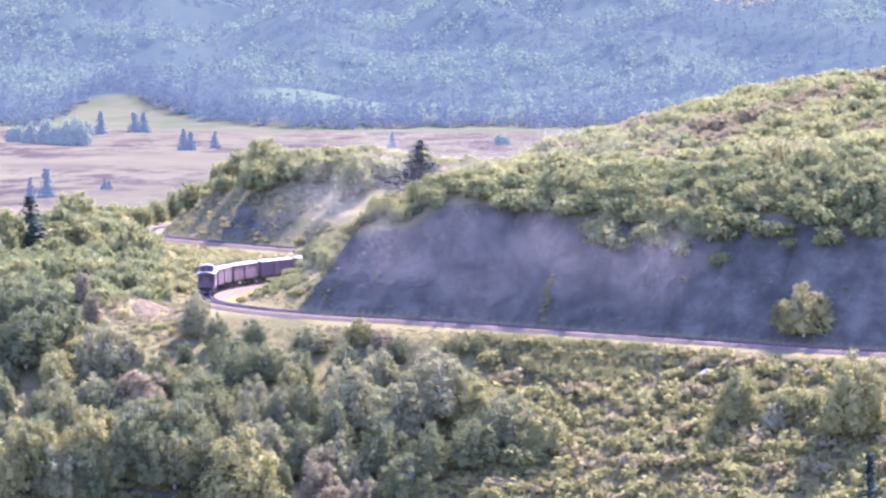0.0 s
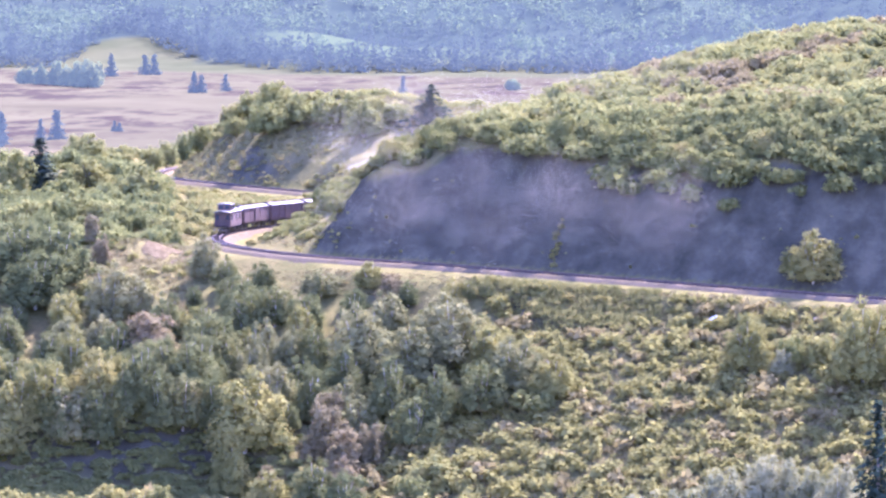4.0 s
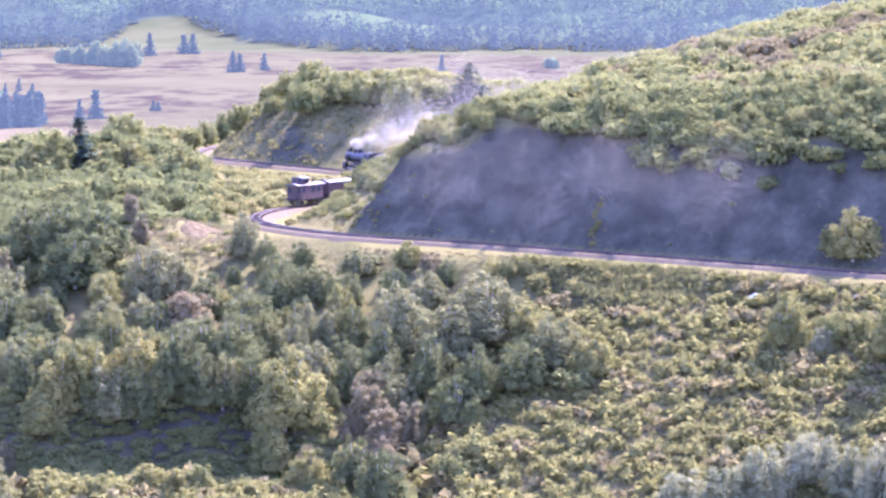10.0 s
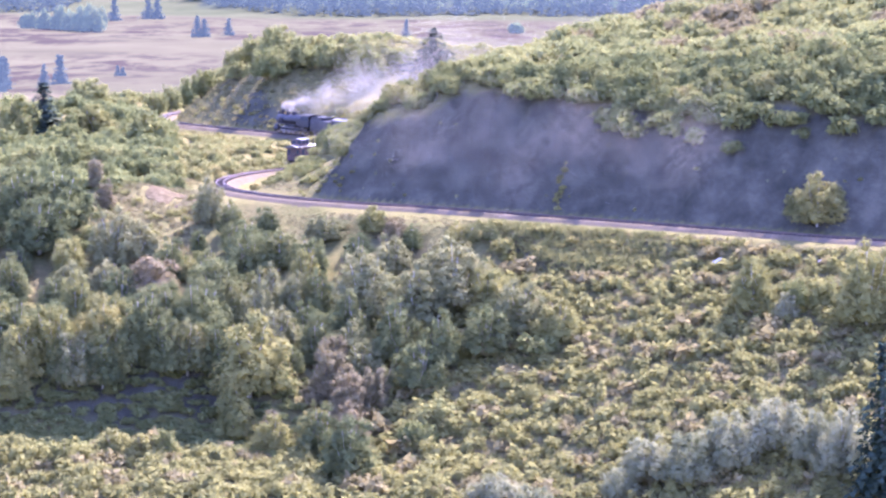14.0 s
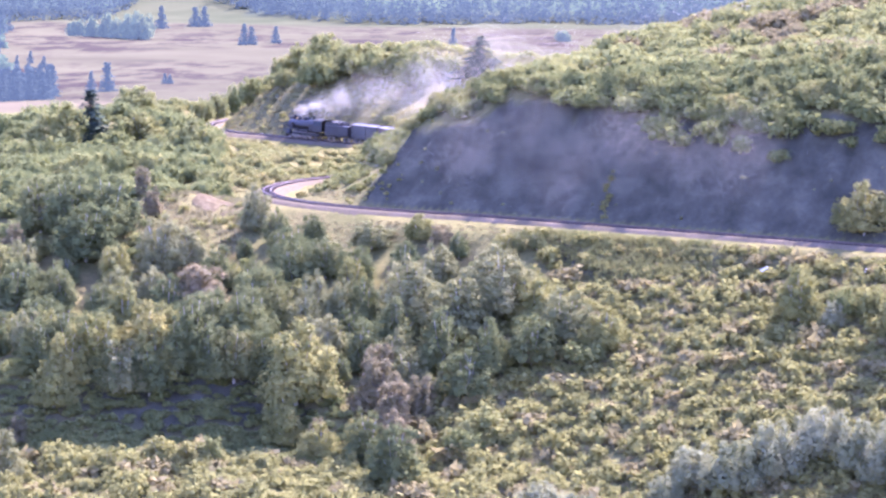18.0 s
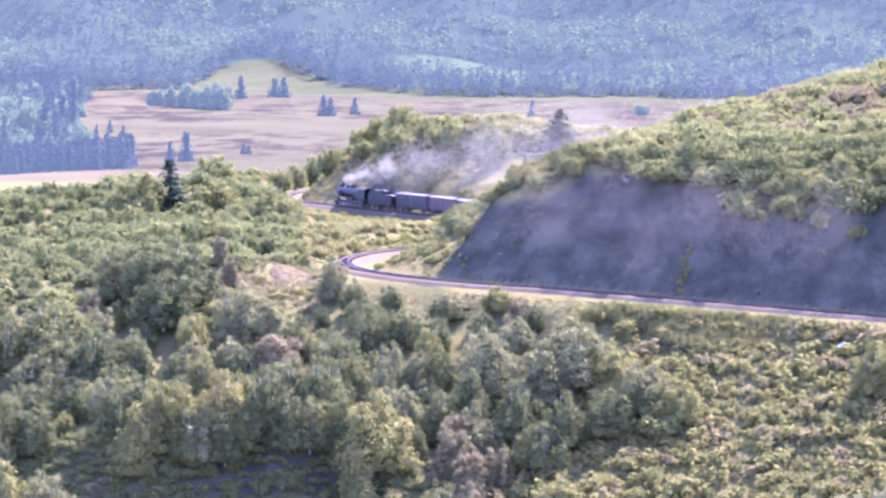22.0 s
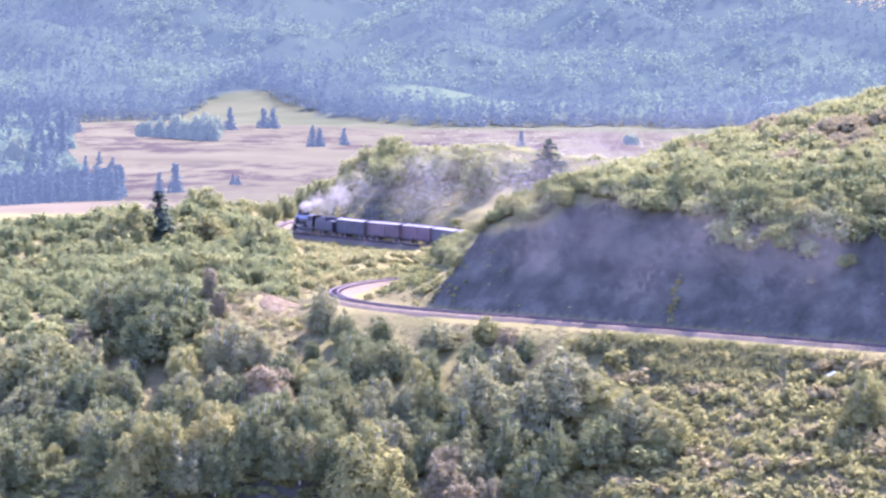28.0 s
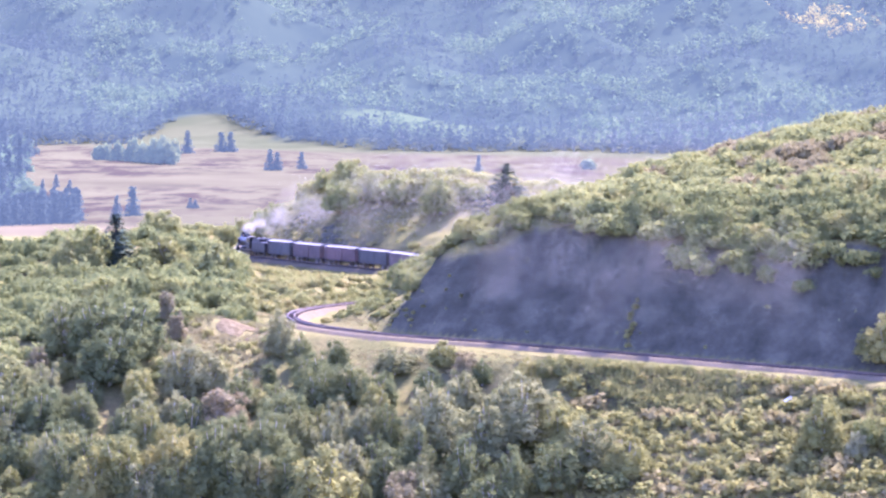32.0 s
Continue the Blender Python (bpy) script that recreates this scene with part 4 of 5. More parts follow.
for _a, _b in zip(_x, _y):
    _s = _rng.uniform(0.6, 1.0)
    put_plant("oak", _a, _b, 3.3 * _s, 4.0 * _s, _rng.randint(1000))

# the ridge behind the upper line
_x, _y = spread_points(14, -72, 40, 742, 850, 3.3, lambda x, y: far_from_line(x, y, 9.0) & ((ground_height(x, y) > 50.5) | (x < -39) | (x > -6)) & clear_of(x, y, TAKEN))
_s = _rng.uniform(0.6, 1.1, len(_x))
stuff_of("ridge_scrub", [m[1] for m in LOW_OAK], np.stack([_x, _y, _s, _s], 1), "scrub oak along the ridge behind the line", "scrub")

_x, _y = spread_points(19, -60, 20, 715, 800, 3.0, lambda x, y: far_from_line(x, y, 3.2) & (waves(x, y, 16, 6) > -0.5))
_s = _rng.uniform(0.12, 0.5, len(_x))
stuff_of("slope_bushes", SHRUB, np.stack([_x, _y, _s * 2.2, _s * 1.6], 1), "small bushes on the dry slope above the line", "scrub")

# low scrub on the near slope
SCRUB_BROWN = foliage("brownish_scrub_leaves", [(0.0, (0.150, 0.132, 0.058)), (0.5, (0.205, 0.176, 0.075)), (1.0, (0.245, 0.200, 0.088))])
TWIGS = [broadleaf_mesh(930 + v, 1.25, 1.9, 0.15, SCRUB_BROWN, 5, 115, 0.03, 0.7)[1] for v in range(3)]


def _below_line(x, y):
    return far_from_line(x, y, 4.0) & (ground_height(x, y) < line_distance(x, y)[1] - 0.8) & (off_way(x, y) > 1.0) & ~grassy_hollow(x, y) & ~((x < 8 - (536 - y) * 0.5) & (y > 492)) & ~((x > -52) & (x < -20) & (y > 489))


_x, _y = spread_points(15, -74, 66, 455, 538, 1.48, _below_line)
_s = 0.75 + 1.4 * _rng.uniform(0, 1, len(_x)) ** 1.6
_s = np.minimum(_s, np.clip(cleared(_x, _y) / 1.3, 0.15, 9))
_brown = waves(_x, _y, 9, 41) + _rng.uniform(-0.5, 0.5, len(_x)) > 0.68
for _name, _meshes, _pick, _label in (("low_scrub", SHRUB, ~_brown, "low yellowish green scrub on the near slope"), ("brown_scrub", TWIGS, _brown, "brownish low scrub among the green on the slope")):
    stuff_of(_name, _meshes, np.stack([_x[_pick], _y[_pick], _s[_pick], _s[_pick] * _rng.uniform(0.75, 1.15, _pick.sum())], 1), _label, "scrub")


def tuft_mesh(seed, blades, height):
    """A tuft of upright grass blades."""
    rng = np.random.RandomState(seed)
    a, r = rng.uniform(0, 6.283, blades), rng.uniform(0, 0.45, blades)
    p = np.stack([np.cos(a) * r, np.sin(a) * r, 0 * a - 0.03], 1)
    t = rng.uniform(0, 6.283, blades)
    w = np.stack([np.cos(t), np.sin(t), 0 * t], 1) * rng.uniform(0.05, 0.09, blades)[:, None]
    tip = p + np.stack([rng.normal(0, 0.13, blades), rng.normal(0, 0.13, blades), height * rng.uniform(0.6, 1.3, blades)], 1)
    return leaf_mesh("tuft", np.stack([p - w, p + w, tip], 1), [GRASS])


GRASS = foliage("dry_grass_blades", [(0.0, (0.11, 0.115, 0.045)), (0.5, (0.175, 0.16, 0.07)), (1.0, (0.24, 0.20, 0.10))], 0.3)
TUFTS = [tuft_mesh(60 + v, 26, 0.42) for v in range(4)]
_x, _y = spread_points(16, -50, 62, 500, 725, 0.85, lambda x, y: (line_distance(x, y)[0] > 4.4) & (line_distance(x, y)[0] < 9.5) & (ground_height(x, y) - line_distance(x, y)[1] < 1.2))
_s = _rng.uniform(0.6, 1.4, len(_x))
stuff_of("bank_grass", TUFTS, np.stack([_x, _y, _s, _s * 0.55], 1), "dry grass tufts along the railway bank", "grass")
_x, _y = spread_points(23, -6, 64, 457, 534, 1.15, _below_line)
_s = _rng.uniform(0.8, 1.7, len(_x))
stuff_of("slope_tufts", TUFTS, np.stack([_x, _y, _s, _s * 0.9], 1), "grass tufts between the scrub on the near slope", "grass")
GREEN_GRASS = foliage("green_grass_blades", [(0, (0.106, 0.116, 0.042)), (0.5, (0.169, 0.163, 0.060)), (1, (0.231, 0.198, 0.079))], 0.4)
GREEN_TUFTS = [tuft_mesh(70 + v, 26, 0.42) for v in range(3)]
for _me in GREEN_TUFTS:
    _me.materials[0] = GREEN_GRASS
_x, _y = spread_points(33, 3, 27, 512, 541, 0.55, lambda x, y: grassy_hollow(x, y) & far_from_line(x, y, 4.3) & (ground_height(x, y) < line_distance(x, y)[1]))
_s = _rng.uniform(0.9, 1.8, len(_x))
stuff_of("hollow_grass", GREEN_TUFTS, np.stack([_x, _y, _s, _s], 1), "smooth green grass on the bank above the path", "grass")
_x, _y = spread_points(34, 4, 27, 512, 541, 2.3, lambda x, y: grassy_hollow(x, y) & far_from_line(x, y, 5.0) & (ground_height(x, y) < line_distance(x, y)[1]) & (off_way(x, y) > 0.8))
_s = _rng.uniform(0.4, 1.0, len(_x))
stuff_of("hollow_shrubs", SHRUB, np.stack([_x, _y, _s * 1.6, _s], 1), "low shrubs in the green grass of the bank", "scrub")
_x, _y = spread_points(24, -25, -9, 566, 628, 2.1, lambda x, y: far_from_line(x, y, 4.5) & (ground_height(x, y) > 39.6))
_s = _rng.uniform(0.22, 0.6, len(_x))
stuff_of("spur_scrub", [m[1] for m in LOW_OAK], np.stack([_x, _y, _s, _s], 1), "small bushes on the flank of the spur", "scrub")
_x, _y = spread_points(25, -48, -33, 540, 586, 1.0, lambda x, y: far_from_line(x, y, 3.4) & ((x + 39.6) ** 2 / 9 + (y - 573) ** 2 / 30 > 1))
_s = _rng.uniform(0.7, 1.8, len(_x))
stuff_of("shoulder_grass", TUFTS, np.stack([_x, _y, _s, _s], 1), "dry grass tufts round the earth bank", "grass")
_x, _y = spread_points(26, -48, -33, 541, 584, 3.2, lambda x, y: far_from_line(x, y, 4.0) & ((x + 39.6) ** 2 / 14 + (y - 571) ** 2 / 50 > 1))
_s = np.minimum(_rng.uniform(0.6, 1.4, len(_x)), np.clip(cleared(_x, _y) / 1.3, 0.2, 9))
stuff_of("shoulder_scrub", SHRUB, np.stack([_x, _y, _s, _s], 1), "low shrubs on the grassy shoulder", "scrub")
_x, _y = spread_points(21, -62, 6, 718, 775, 1.1, lambda x, y: far_from_line(x, y, 3.0))
_s = _rng.uniform(0.7, 1.6, len(_x))
stuff_of("slope_grass", TUFTS, np.stack([_x, _y, _s, _s], 1), "dry grass on the slope above the upper line", "grass")
# pale bushes up a gully of the cut, and some at its foot
_k = _rng.uniform(0, 1, 26)
_x = np.concatenate([12.6 + 1.6 * _k + _rng.uniform(-0.35, 0.35, 26), _rng.uniform(-22, -15, 12)])
_i = np.argmin(np.abs(LINE[:500, 0][None, :] - _x[:, None]), 1)
_y = LINE[_i, 1] + np.concatenate([3.2 + 5.6 * _k, _rng.uniform(4.5, 7.5, 12)])
_s = _rng.uniform(0.28, 0.62, 38)
stuff_of("gully_bushes", SHRUB, np.stack([_x, _y, _s, _s * 1.1], 1), "pale small bushes in a gully of the cut", "scrub")
# tufts and small bushes that cling to the cut
_x, _y = spread_points(20, -20, 70, 505, 566, 2.6, lambda x, y: (line_distance(x, y)[0] > 3.2) & (line_distance(x, y)[0] < 12) & (ground_height(x, y) > line_distance(x, y)[1] + 0.5) & ((waves(x, y, 11, 12) > 0.35) | (x < -8)))
_s = _rng.uniform(0.15, 0.5, len(_x))
stuff_of("cut_tufts", SHRUB, np.stack([_x, _y, _s, _s * 0.9], 1), "sparse dry tufts clinging to the steep cut", "grass")
_x, _y = spread_points(31, -31, -17, 574, 612, 2.3, lambda x, y: far_from_line(x, y, 4.0) & (ground_height(x, y) < 42) & (waves(x, y, 9, 71) > -0.2))
_s = np.minimum(_rng.uniform(0.2, 0.5, len(_x)), np.clip(0.9 * cleared(_x, _y) / 3.0, 0.06, 1))
stuff_of("inner_scrub", [m[1] for m in LOW_OAK], np.stack([_x, _y, _s, _s], 1), "small green bushes in the grass inside the curve", "scrub")
# bushes in the hollow between the two runs of the line
_x, _y = spread_points(17, -46, 2, 612, 712, 2.3, lambda x, y: far_from_line(x, y, 3.6) & (ground_height(x, y) < 44.5))
_s = np.minimum(_rng.uniform(0.3, 0.7, len(_x)), np.clip(0.9 * cleared(_x, _y) / 3.0, 0.08, 1))
stuff_of("hollow_scrub", [m[1] for m in LOW_OAK], np.stack([_x, _y, _s, _s], 1), "low green bushes in the hollow", "scrub")


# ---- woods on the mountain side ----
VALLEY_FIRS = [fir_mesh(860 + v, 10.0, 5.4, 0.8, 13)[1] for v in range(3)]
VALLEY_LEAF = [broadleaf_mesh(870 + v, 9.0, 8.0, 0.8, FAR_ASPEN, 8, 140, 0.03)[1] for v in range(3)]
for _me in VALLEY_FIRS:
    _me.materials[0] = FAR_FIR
_x, _y = spread_points(18, -205, -128, 1190, 1330, 4.6, lambda x, y: (x < -0.1055 * y - 2) & (waves(x, y, 30, 4) > -0.85))
_s = _rng.uniform(0.5, 1.05, len(_x))
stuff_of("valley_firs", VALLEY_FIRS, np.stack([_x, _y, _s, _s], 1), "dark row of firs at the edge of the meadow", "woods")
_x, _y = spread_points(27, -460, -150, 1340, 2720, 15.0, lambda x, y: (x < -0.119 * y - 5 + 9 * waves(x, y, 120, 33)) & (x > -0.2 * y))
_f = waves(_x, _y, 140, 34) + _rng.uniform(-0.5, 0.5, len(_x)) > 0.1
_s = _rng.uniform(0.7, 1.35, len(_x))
stuff_of("valley_fir_wood", VALLEY_FIRS, np.stack([_x[_f], _y[_f], _s[_f], _s[_f] * 1.25], 1), "hazy firs of a wood on the valley floor", "woods")
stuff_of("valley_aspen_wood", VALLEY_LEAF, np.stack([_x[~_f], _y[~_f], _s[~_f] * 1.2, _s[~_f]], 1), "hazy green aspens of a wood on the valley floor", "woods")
FAR_GOLD = _haze_glow_leaves("distant_gold", [(0.0, (0.170, 0.138, 0.034)), (1.0, (0.23, 0.18, 0.045))])


def foot_of(x):
    return 2720 + 45 * waves(x, x * 0, 420, 8) + np.interp(x, [-264, -248, -238, -218, -190, -145, -100], [0, 100, 165, 165, 105, 30, 0])


def far_woods():
    rng = np.random.RandomState(31)
    n = 13000
    y = 2650 + (4880 - 2650) * rng.uniform(0, 1, n) ** 1.0
    x = rng.uniform(-0.16, 0.16, n) * y
    foot = foot_of(x)
    keep = y > foot + 22 * waves(x, y, 90, 14)
    keep &= (((x + 20) / 125) ** 2 + ((y - 2872) / 80) ** 2 > 0.9) | (rng.rand(n) < 0.12)
    x, y = x[keep], y[keep]
    row = rng.uniform(-400, 420, 1500)
    rowy = foot_of(row) + rng.uniform(0, 70, 1500)
    x, y = np.concatenate([x, row]), np.concatenate([y, rowy])
    z = ground_height(x, y)
    patch = waves(x, y * 0.6, 230, 21) + 0.4 * waves(x, y, 90, 22)
    gold = ((x - 0.067 * y) / 85) ** 2 + ((y - 3790) / 120) ** 2 + 0.45 * waves(x, y, 60, 23) < 1
    kind = np.where(gold, 2, np.where((patch > 0.15) & (y > foot_of(x) + 60), 1, 0))
    quads, which = [], []
    for k, (h, w, q, leaf) in enumerate(((14, 6.5, 22, 1.3), (9.5, 9.5, 24, 1.6), (8, 9, 22, 1.6))):
        i = np.where(kind == k)[0]
        s = rng.uniform(0.7, 1.3, len(i))
        f = rng.uniform(0, 1, (len(i), q)) ** (1.3 if k == 0 else 1.0)
        a = rng.uniform(0, 6.283, (len(i), q))
        r = (w / 2) * ((1 - f) if k == 0 else np.sqrt(np.clip(1 - (2 * f - 0.9) ** 2, 0.05, 1))) * rng.uniform(0.6, 1.05, f.shape)
        p = np.stack([x[i, None] + np.cos(a) * r * s[:, None], y[i, None] + np.sin(a) * r * s[:, None], z[i, None] + (0.3 + h * f) * s[:, None]], -1).reshape(-1, 3)
        d = np.stack([0.5 * np.cos(a), 0.5 * np.sin(a), 1.0 + 0 * a], -1).reshape(-1, 3)
        quads.append(leaves(rng, p, d, leaf))
        which.append(np.full(len(p), k))
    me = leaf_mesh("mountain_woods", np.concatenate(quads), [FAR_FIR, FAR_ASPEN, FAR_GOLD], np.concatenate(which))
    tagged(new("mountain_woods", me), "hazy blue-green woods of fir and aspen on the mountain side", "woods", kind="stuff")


far_woods()


# ---- the train ----
BLACK = plain("engine_black", (0.018, 0.017, 0.018), 0.5, 0.0, 0.4, 2)
SOOT = plain("smokebox_grey", (0.04, 0.04, 0.042), 0.6, 0.2, 0.4, 2)
OXIDE = plain("oxide_red_boards", (0.095, 0.062, 0.054), 0.8, 0, 0.35, 1.2)
BROWN = plain("brown_boards", (0.09, 0.065, 0.055), 0.8, 0, 0.35, 1.2)
SLATE = plain("weathered_grey_boards", (0.058, 0.054, 0.046), 0.8, 0, 0.3, 1.2)
ROOF = plain("roof_metal", (0.10, 0.094, 0.082), 0.6, 0.15, 0.3, 1.5)
IRON = plain("dark_iron", (0.05, 0.045, 0.042), 0.6, 0.6, 0.4, 3)
TREAD = plain("wheel_steel", (0.22, 0.20, 0.19), 0.4, 0.8, 0.3, 3)
COAL = plain("coal", (0.02, 0.02, 0.022), 0.5, 0, 0.6, 8)
GLASS = plain("dark_window_glass", (0.04, 0.05, 0.06), 0.12, 0, 0.2, 1)
BRASS = plain("brass", (0.45, 0.30, 0.10), 0.35, 0.9, 0.2, 3)
LENS = plain("lamp_lens", (0.75, 0.74, 0.68), 0.15, 0, 0.1, 2)


def made(*steps):
    bm = bmesh.new()
    for f, *a in steps:
        f(bm, *a)
    return bm


def wheelset_mesh(r, width=1.02):
    """Two flanged wheels on an axle along x, and no more."""
    bm = bmesh.new()
    for s in (-1, 1):
        rod(bm, (s * (width / 2 - 0.06), 0, 0), (s * (width / 2 + 0.06), 0, 0), r, 18)
        rod(bm, (s * (width / 2 - 0.09), 0, 0), (s * (width / 2 - 0.061), 0, 0), r + 0.025, 18)
        rod(bm, (s * (width / 2 + 0.061), 0, 0), (s * (width / 2 + 0.10), 0, 0), r * 0.3, 10)
    rod(bm, (-width / 2, 0, 0), (width / 2, 0, 0), 0.06, 8)
    bmesh.ops.recalc_face_normals(bm, faces=bm.faces[:])
    me = bpy.data.meshes.new("wheelset")
    bm.to_mesh(me)
    bm.free()
    me.materials.append(TREAD)
    return me


SMALL_WHEELS, DRIVE_WHEELS = wheelset_mesh(0.33), wheelset_mesh(0.56)
ROLLING = []  # wheelset, radius


def truck(parent, y):
    """A two-axle truck under a car."""
    t = part("truck", made((box, (-0.72, 0, 0.42), (0.10, 1.9, 0.16), 0.02), (box, (0.72, 0, 0.42), (0.10, 1.9, 0.16), 0.02), (box, (0, 0, 0.48), (1.6, 0.32, 0.20), 0.02), (box, (-0.74, 0, 0.30), (0.08, 0.7, 0.22)), (box, (0.74, 0, 0.30), (0.08, 0.7, 0.22))), IRON, parent, "cast iron truck")
    t.matrix_basis = Matrix.Translation((0, y, 0))
    for k in (-0.7, 0.7):
        w = piece("wheelset", SMALL_WHEELS, t, Matrix.Translation((0, k, 0.33)))
        ROLLING.append((w, 0.33))


def couplers(parent, y0, y1):
    part("coupler", made((box, (0, y0, 0.62), (0.16, 0.7, 0.18), 0.03)), IRON, parent)
    part("coupler", made((box, (0, y1, 0.62), (0.16, 0.7, 0.18), 0.03)), IRON, parent)


def peaked_roof(bm, half, l0, l1, z, rise, over=0.12):
    prof = [(-half - over, z), (-half * 0.5, z + rise * 0.62), (0, z + rise), (half * 0.5, z + rise * 0.62), (half + over, z), (half + over, z - 0.06), (-half - over, z - 0.06)]
    a = [bm.verts.new((x, l0, h)) for x, h in prof]
    b = [bm.verts.new((x, l1, h)) for x, h in prof]
    for i in range(len(prof)):
        j = (i + 1) % len(prof)
        bm.faces.new((a[i], a[j], b[j], b[i]))
    bm.faces.new(a[::-1])
    bm.faces.new(b)


def boards(bm, half, l0, l1, z0, z1):
    """Upright boards along both sides."""
    n = int((l1 - l0) / 0.3)
    for i in range(n):
        y = l0 + (i + 0.5) * (l1 - l0) / n
        for s in (-1, 1):
            box(bm, (s * (half + 0.012), y, (z0 + z1) / 2), (0.024, (l1 - l0) / n - 0.03, z1 - z0))


def boxcar(label, paint):
    car = tagged(new("boxcar"), label, "boxcar", "cars of the train")
    h, l = 1.16, 4.4
    part("body", made((box, (0, 0, 1.95), (2 * h, 2 * l, 2.1)), (boards, h, -l, l, 0.92, 2.98)), paint, car)
    part("roof", made((peaked_roof, h, -l - 0.1, l + 0.1, 3.02, 0.30)), ROOF, car, "pale weathered metal roof")
    part("walkboard", made((box, (0, 0, 3.36), (0.5, 2 * l + 0.3, 0.04))), TIE, car)
    for s in (-1, 1):
        part("door", made((box, (s * (h + 0.06), 0.1, 1.95), (0.06, 1.7, 1.95), 0.015), (box, (s * (h + 0.10), -0.6, 1.95), (0.03, 0.08, 1.95)), (box, (s * (h + 0.10), 0.8, 1.95), (0.03, 0.08, 1.95))), paint, car)
        part("ladder", made(*[(rod, (s * (h + 0.07), 3.7, 1.1 + 0.3 * k), (s * (h + 0.07), 4.2, 1.1 + 0.3 * k), 0.02, 6) for k in range(7)], (rod, (s * (h + 0.05), 3.7, 0.9), (s * (h + 0.05), 3.7, 3.1), 0.02, 6), (rod, (s * (h + 0.05), 4.2, 0.9), (s * (h + 0.05), 4.2, 3.1), 0.02, 6)), IRON, car)
        part("truss_rod", made((rod, (s * 0.6, -3.6, 0.75), (s * 0.6, -1.2, 0.45), 0.025, 6), (rod, (s * 0.6, -1.2, 0.45), (s * 0.6, 1.2, 0.45), 0.025, 6), (rod, (s * 0.6, 1.2, 0.45), (s * 0.6, 3.6, 0.75), 0.025, 6)), IRON, car)
    part("underframe", made((box, (0, 0, 0.80), (2.1, 2 * l, 0.20), 0.02)), IRON, car)
    part("brake_wheel", made((rod, (0.4, -l - 0.16, 3.5), (0.4, -l - 0.16, 3.54), 0.2, 12), (rod, (0.4, -l - 0.16, 0.9), (0.4, -l - 0.16, 3.5), 0.02, 6)), IRON, car)
    for y in (-3.1, 3.1):
        truck(car, y)
    couplers(car, -l - 0.3, l + 0.3)
    return car


def caboose():
    car = tagged(new("caboose"), "dark red wooden caboose with a cupola at the train's end", "caboose", "cars of the train")
    h, l = 1.16, 3.3
    part("body", made((box, (0, 0.2, 1.9), (2 * h, 2 * l, 2.0)), (boards, h, -l + 0.2, l + 0.2, 0.92, 2.88)), OXIDE, car)
    part("roof", made((peaked_roof, h, -l - 0.75, l + 0.95, 2.95, 0.26)), ROOF, car, "pale weathered metal roof")
    cup = part("cupola", made((box, (0, -1.3, 3.55), (1.9, 1.9, 0.8))), OXIDE, car)
    part("cupola_roof", made((peaked_roof, 0.95, -2.4, -0.2, 4.0, 0.16)), ROOF, cup)
    for s in (-1, 1):
        for y in (-1.75, -0.85):
            part("window", made((box, (s * 0.965, y, 3.6), (0.03, 0.6, 0.45))), GLASS, cup)
        for y in (-2.3, 0.4, 2.2):
            part("window", made((box, (s * (h + 0.03), y, 2.2), (0.04, 0.6, 0.75))), GLASS, car)
        part("cupola_end_window", made((box, (s * 0.45, -2.265, 3.6), (0.55, 0.03, 0.42))), GLASS, cup)
    for e, y in ((-1, -l - 0.35), (1, l + 0.75)):
        part("platform", made((box, (0, y, 0.95), (2.2, 0.8, 0.10), 0.02)), TIE, car)
        for s in (-1, 1):
            part("railing", made(*[(rod, (s * x, y + e * 0.36, 1.0), (s * x, y + e * 0.36, top), 0.027, 6) for x, top in ((0.5, 2.0), (1.05, 2.9))], (rod, (s * 0.4, y + e * 0.36, 1.98), (s * 1.05, y + e * 0.36, 1.98), 0.03, 6)), IRON, car)
            part("step", made((box, (s * 0.95, y, 0.62), (0.4, 0.7, 0.06))), IRON, car)
            part("step", made((box, (s * 1.0, y, 0.38), (0.35, 0.7, 0.06))), IRON, car)
        part("end_door", made((box, (0, 0.2 + e * (l + 0.015), 1.85), (0.75, 0.05, 1.85), 0.01)), BROWN, car)
        for s in (-1, 1):
            part("end_window", made((box, (s * 0.75, 0.2 + e * (l + 0.015), 2.2), (0.45, 0.04, 0.7))), GLASS, car)
    part("stovepipe", made((rod, (0.5, 1.6, 3.0), (0.5, 1.6, 3.9), 0.09, 10), (rod, (0.5, 1.6, 3.9), (0.5, 1.6, 4.0), 0.16, 10, 0.05)), IRON, car)
    part("underframe", made((box, (0, 0.2, 0.80), (2.1, 2 * l, 0.20), 0.02)), IRON, car)
    for y in (-2.2, 2.6):
        truck(car, y)
    couplers(car, -l - 0.9, l + 1.2)
    return car


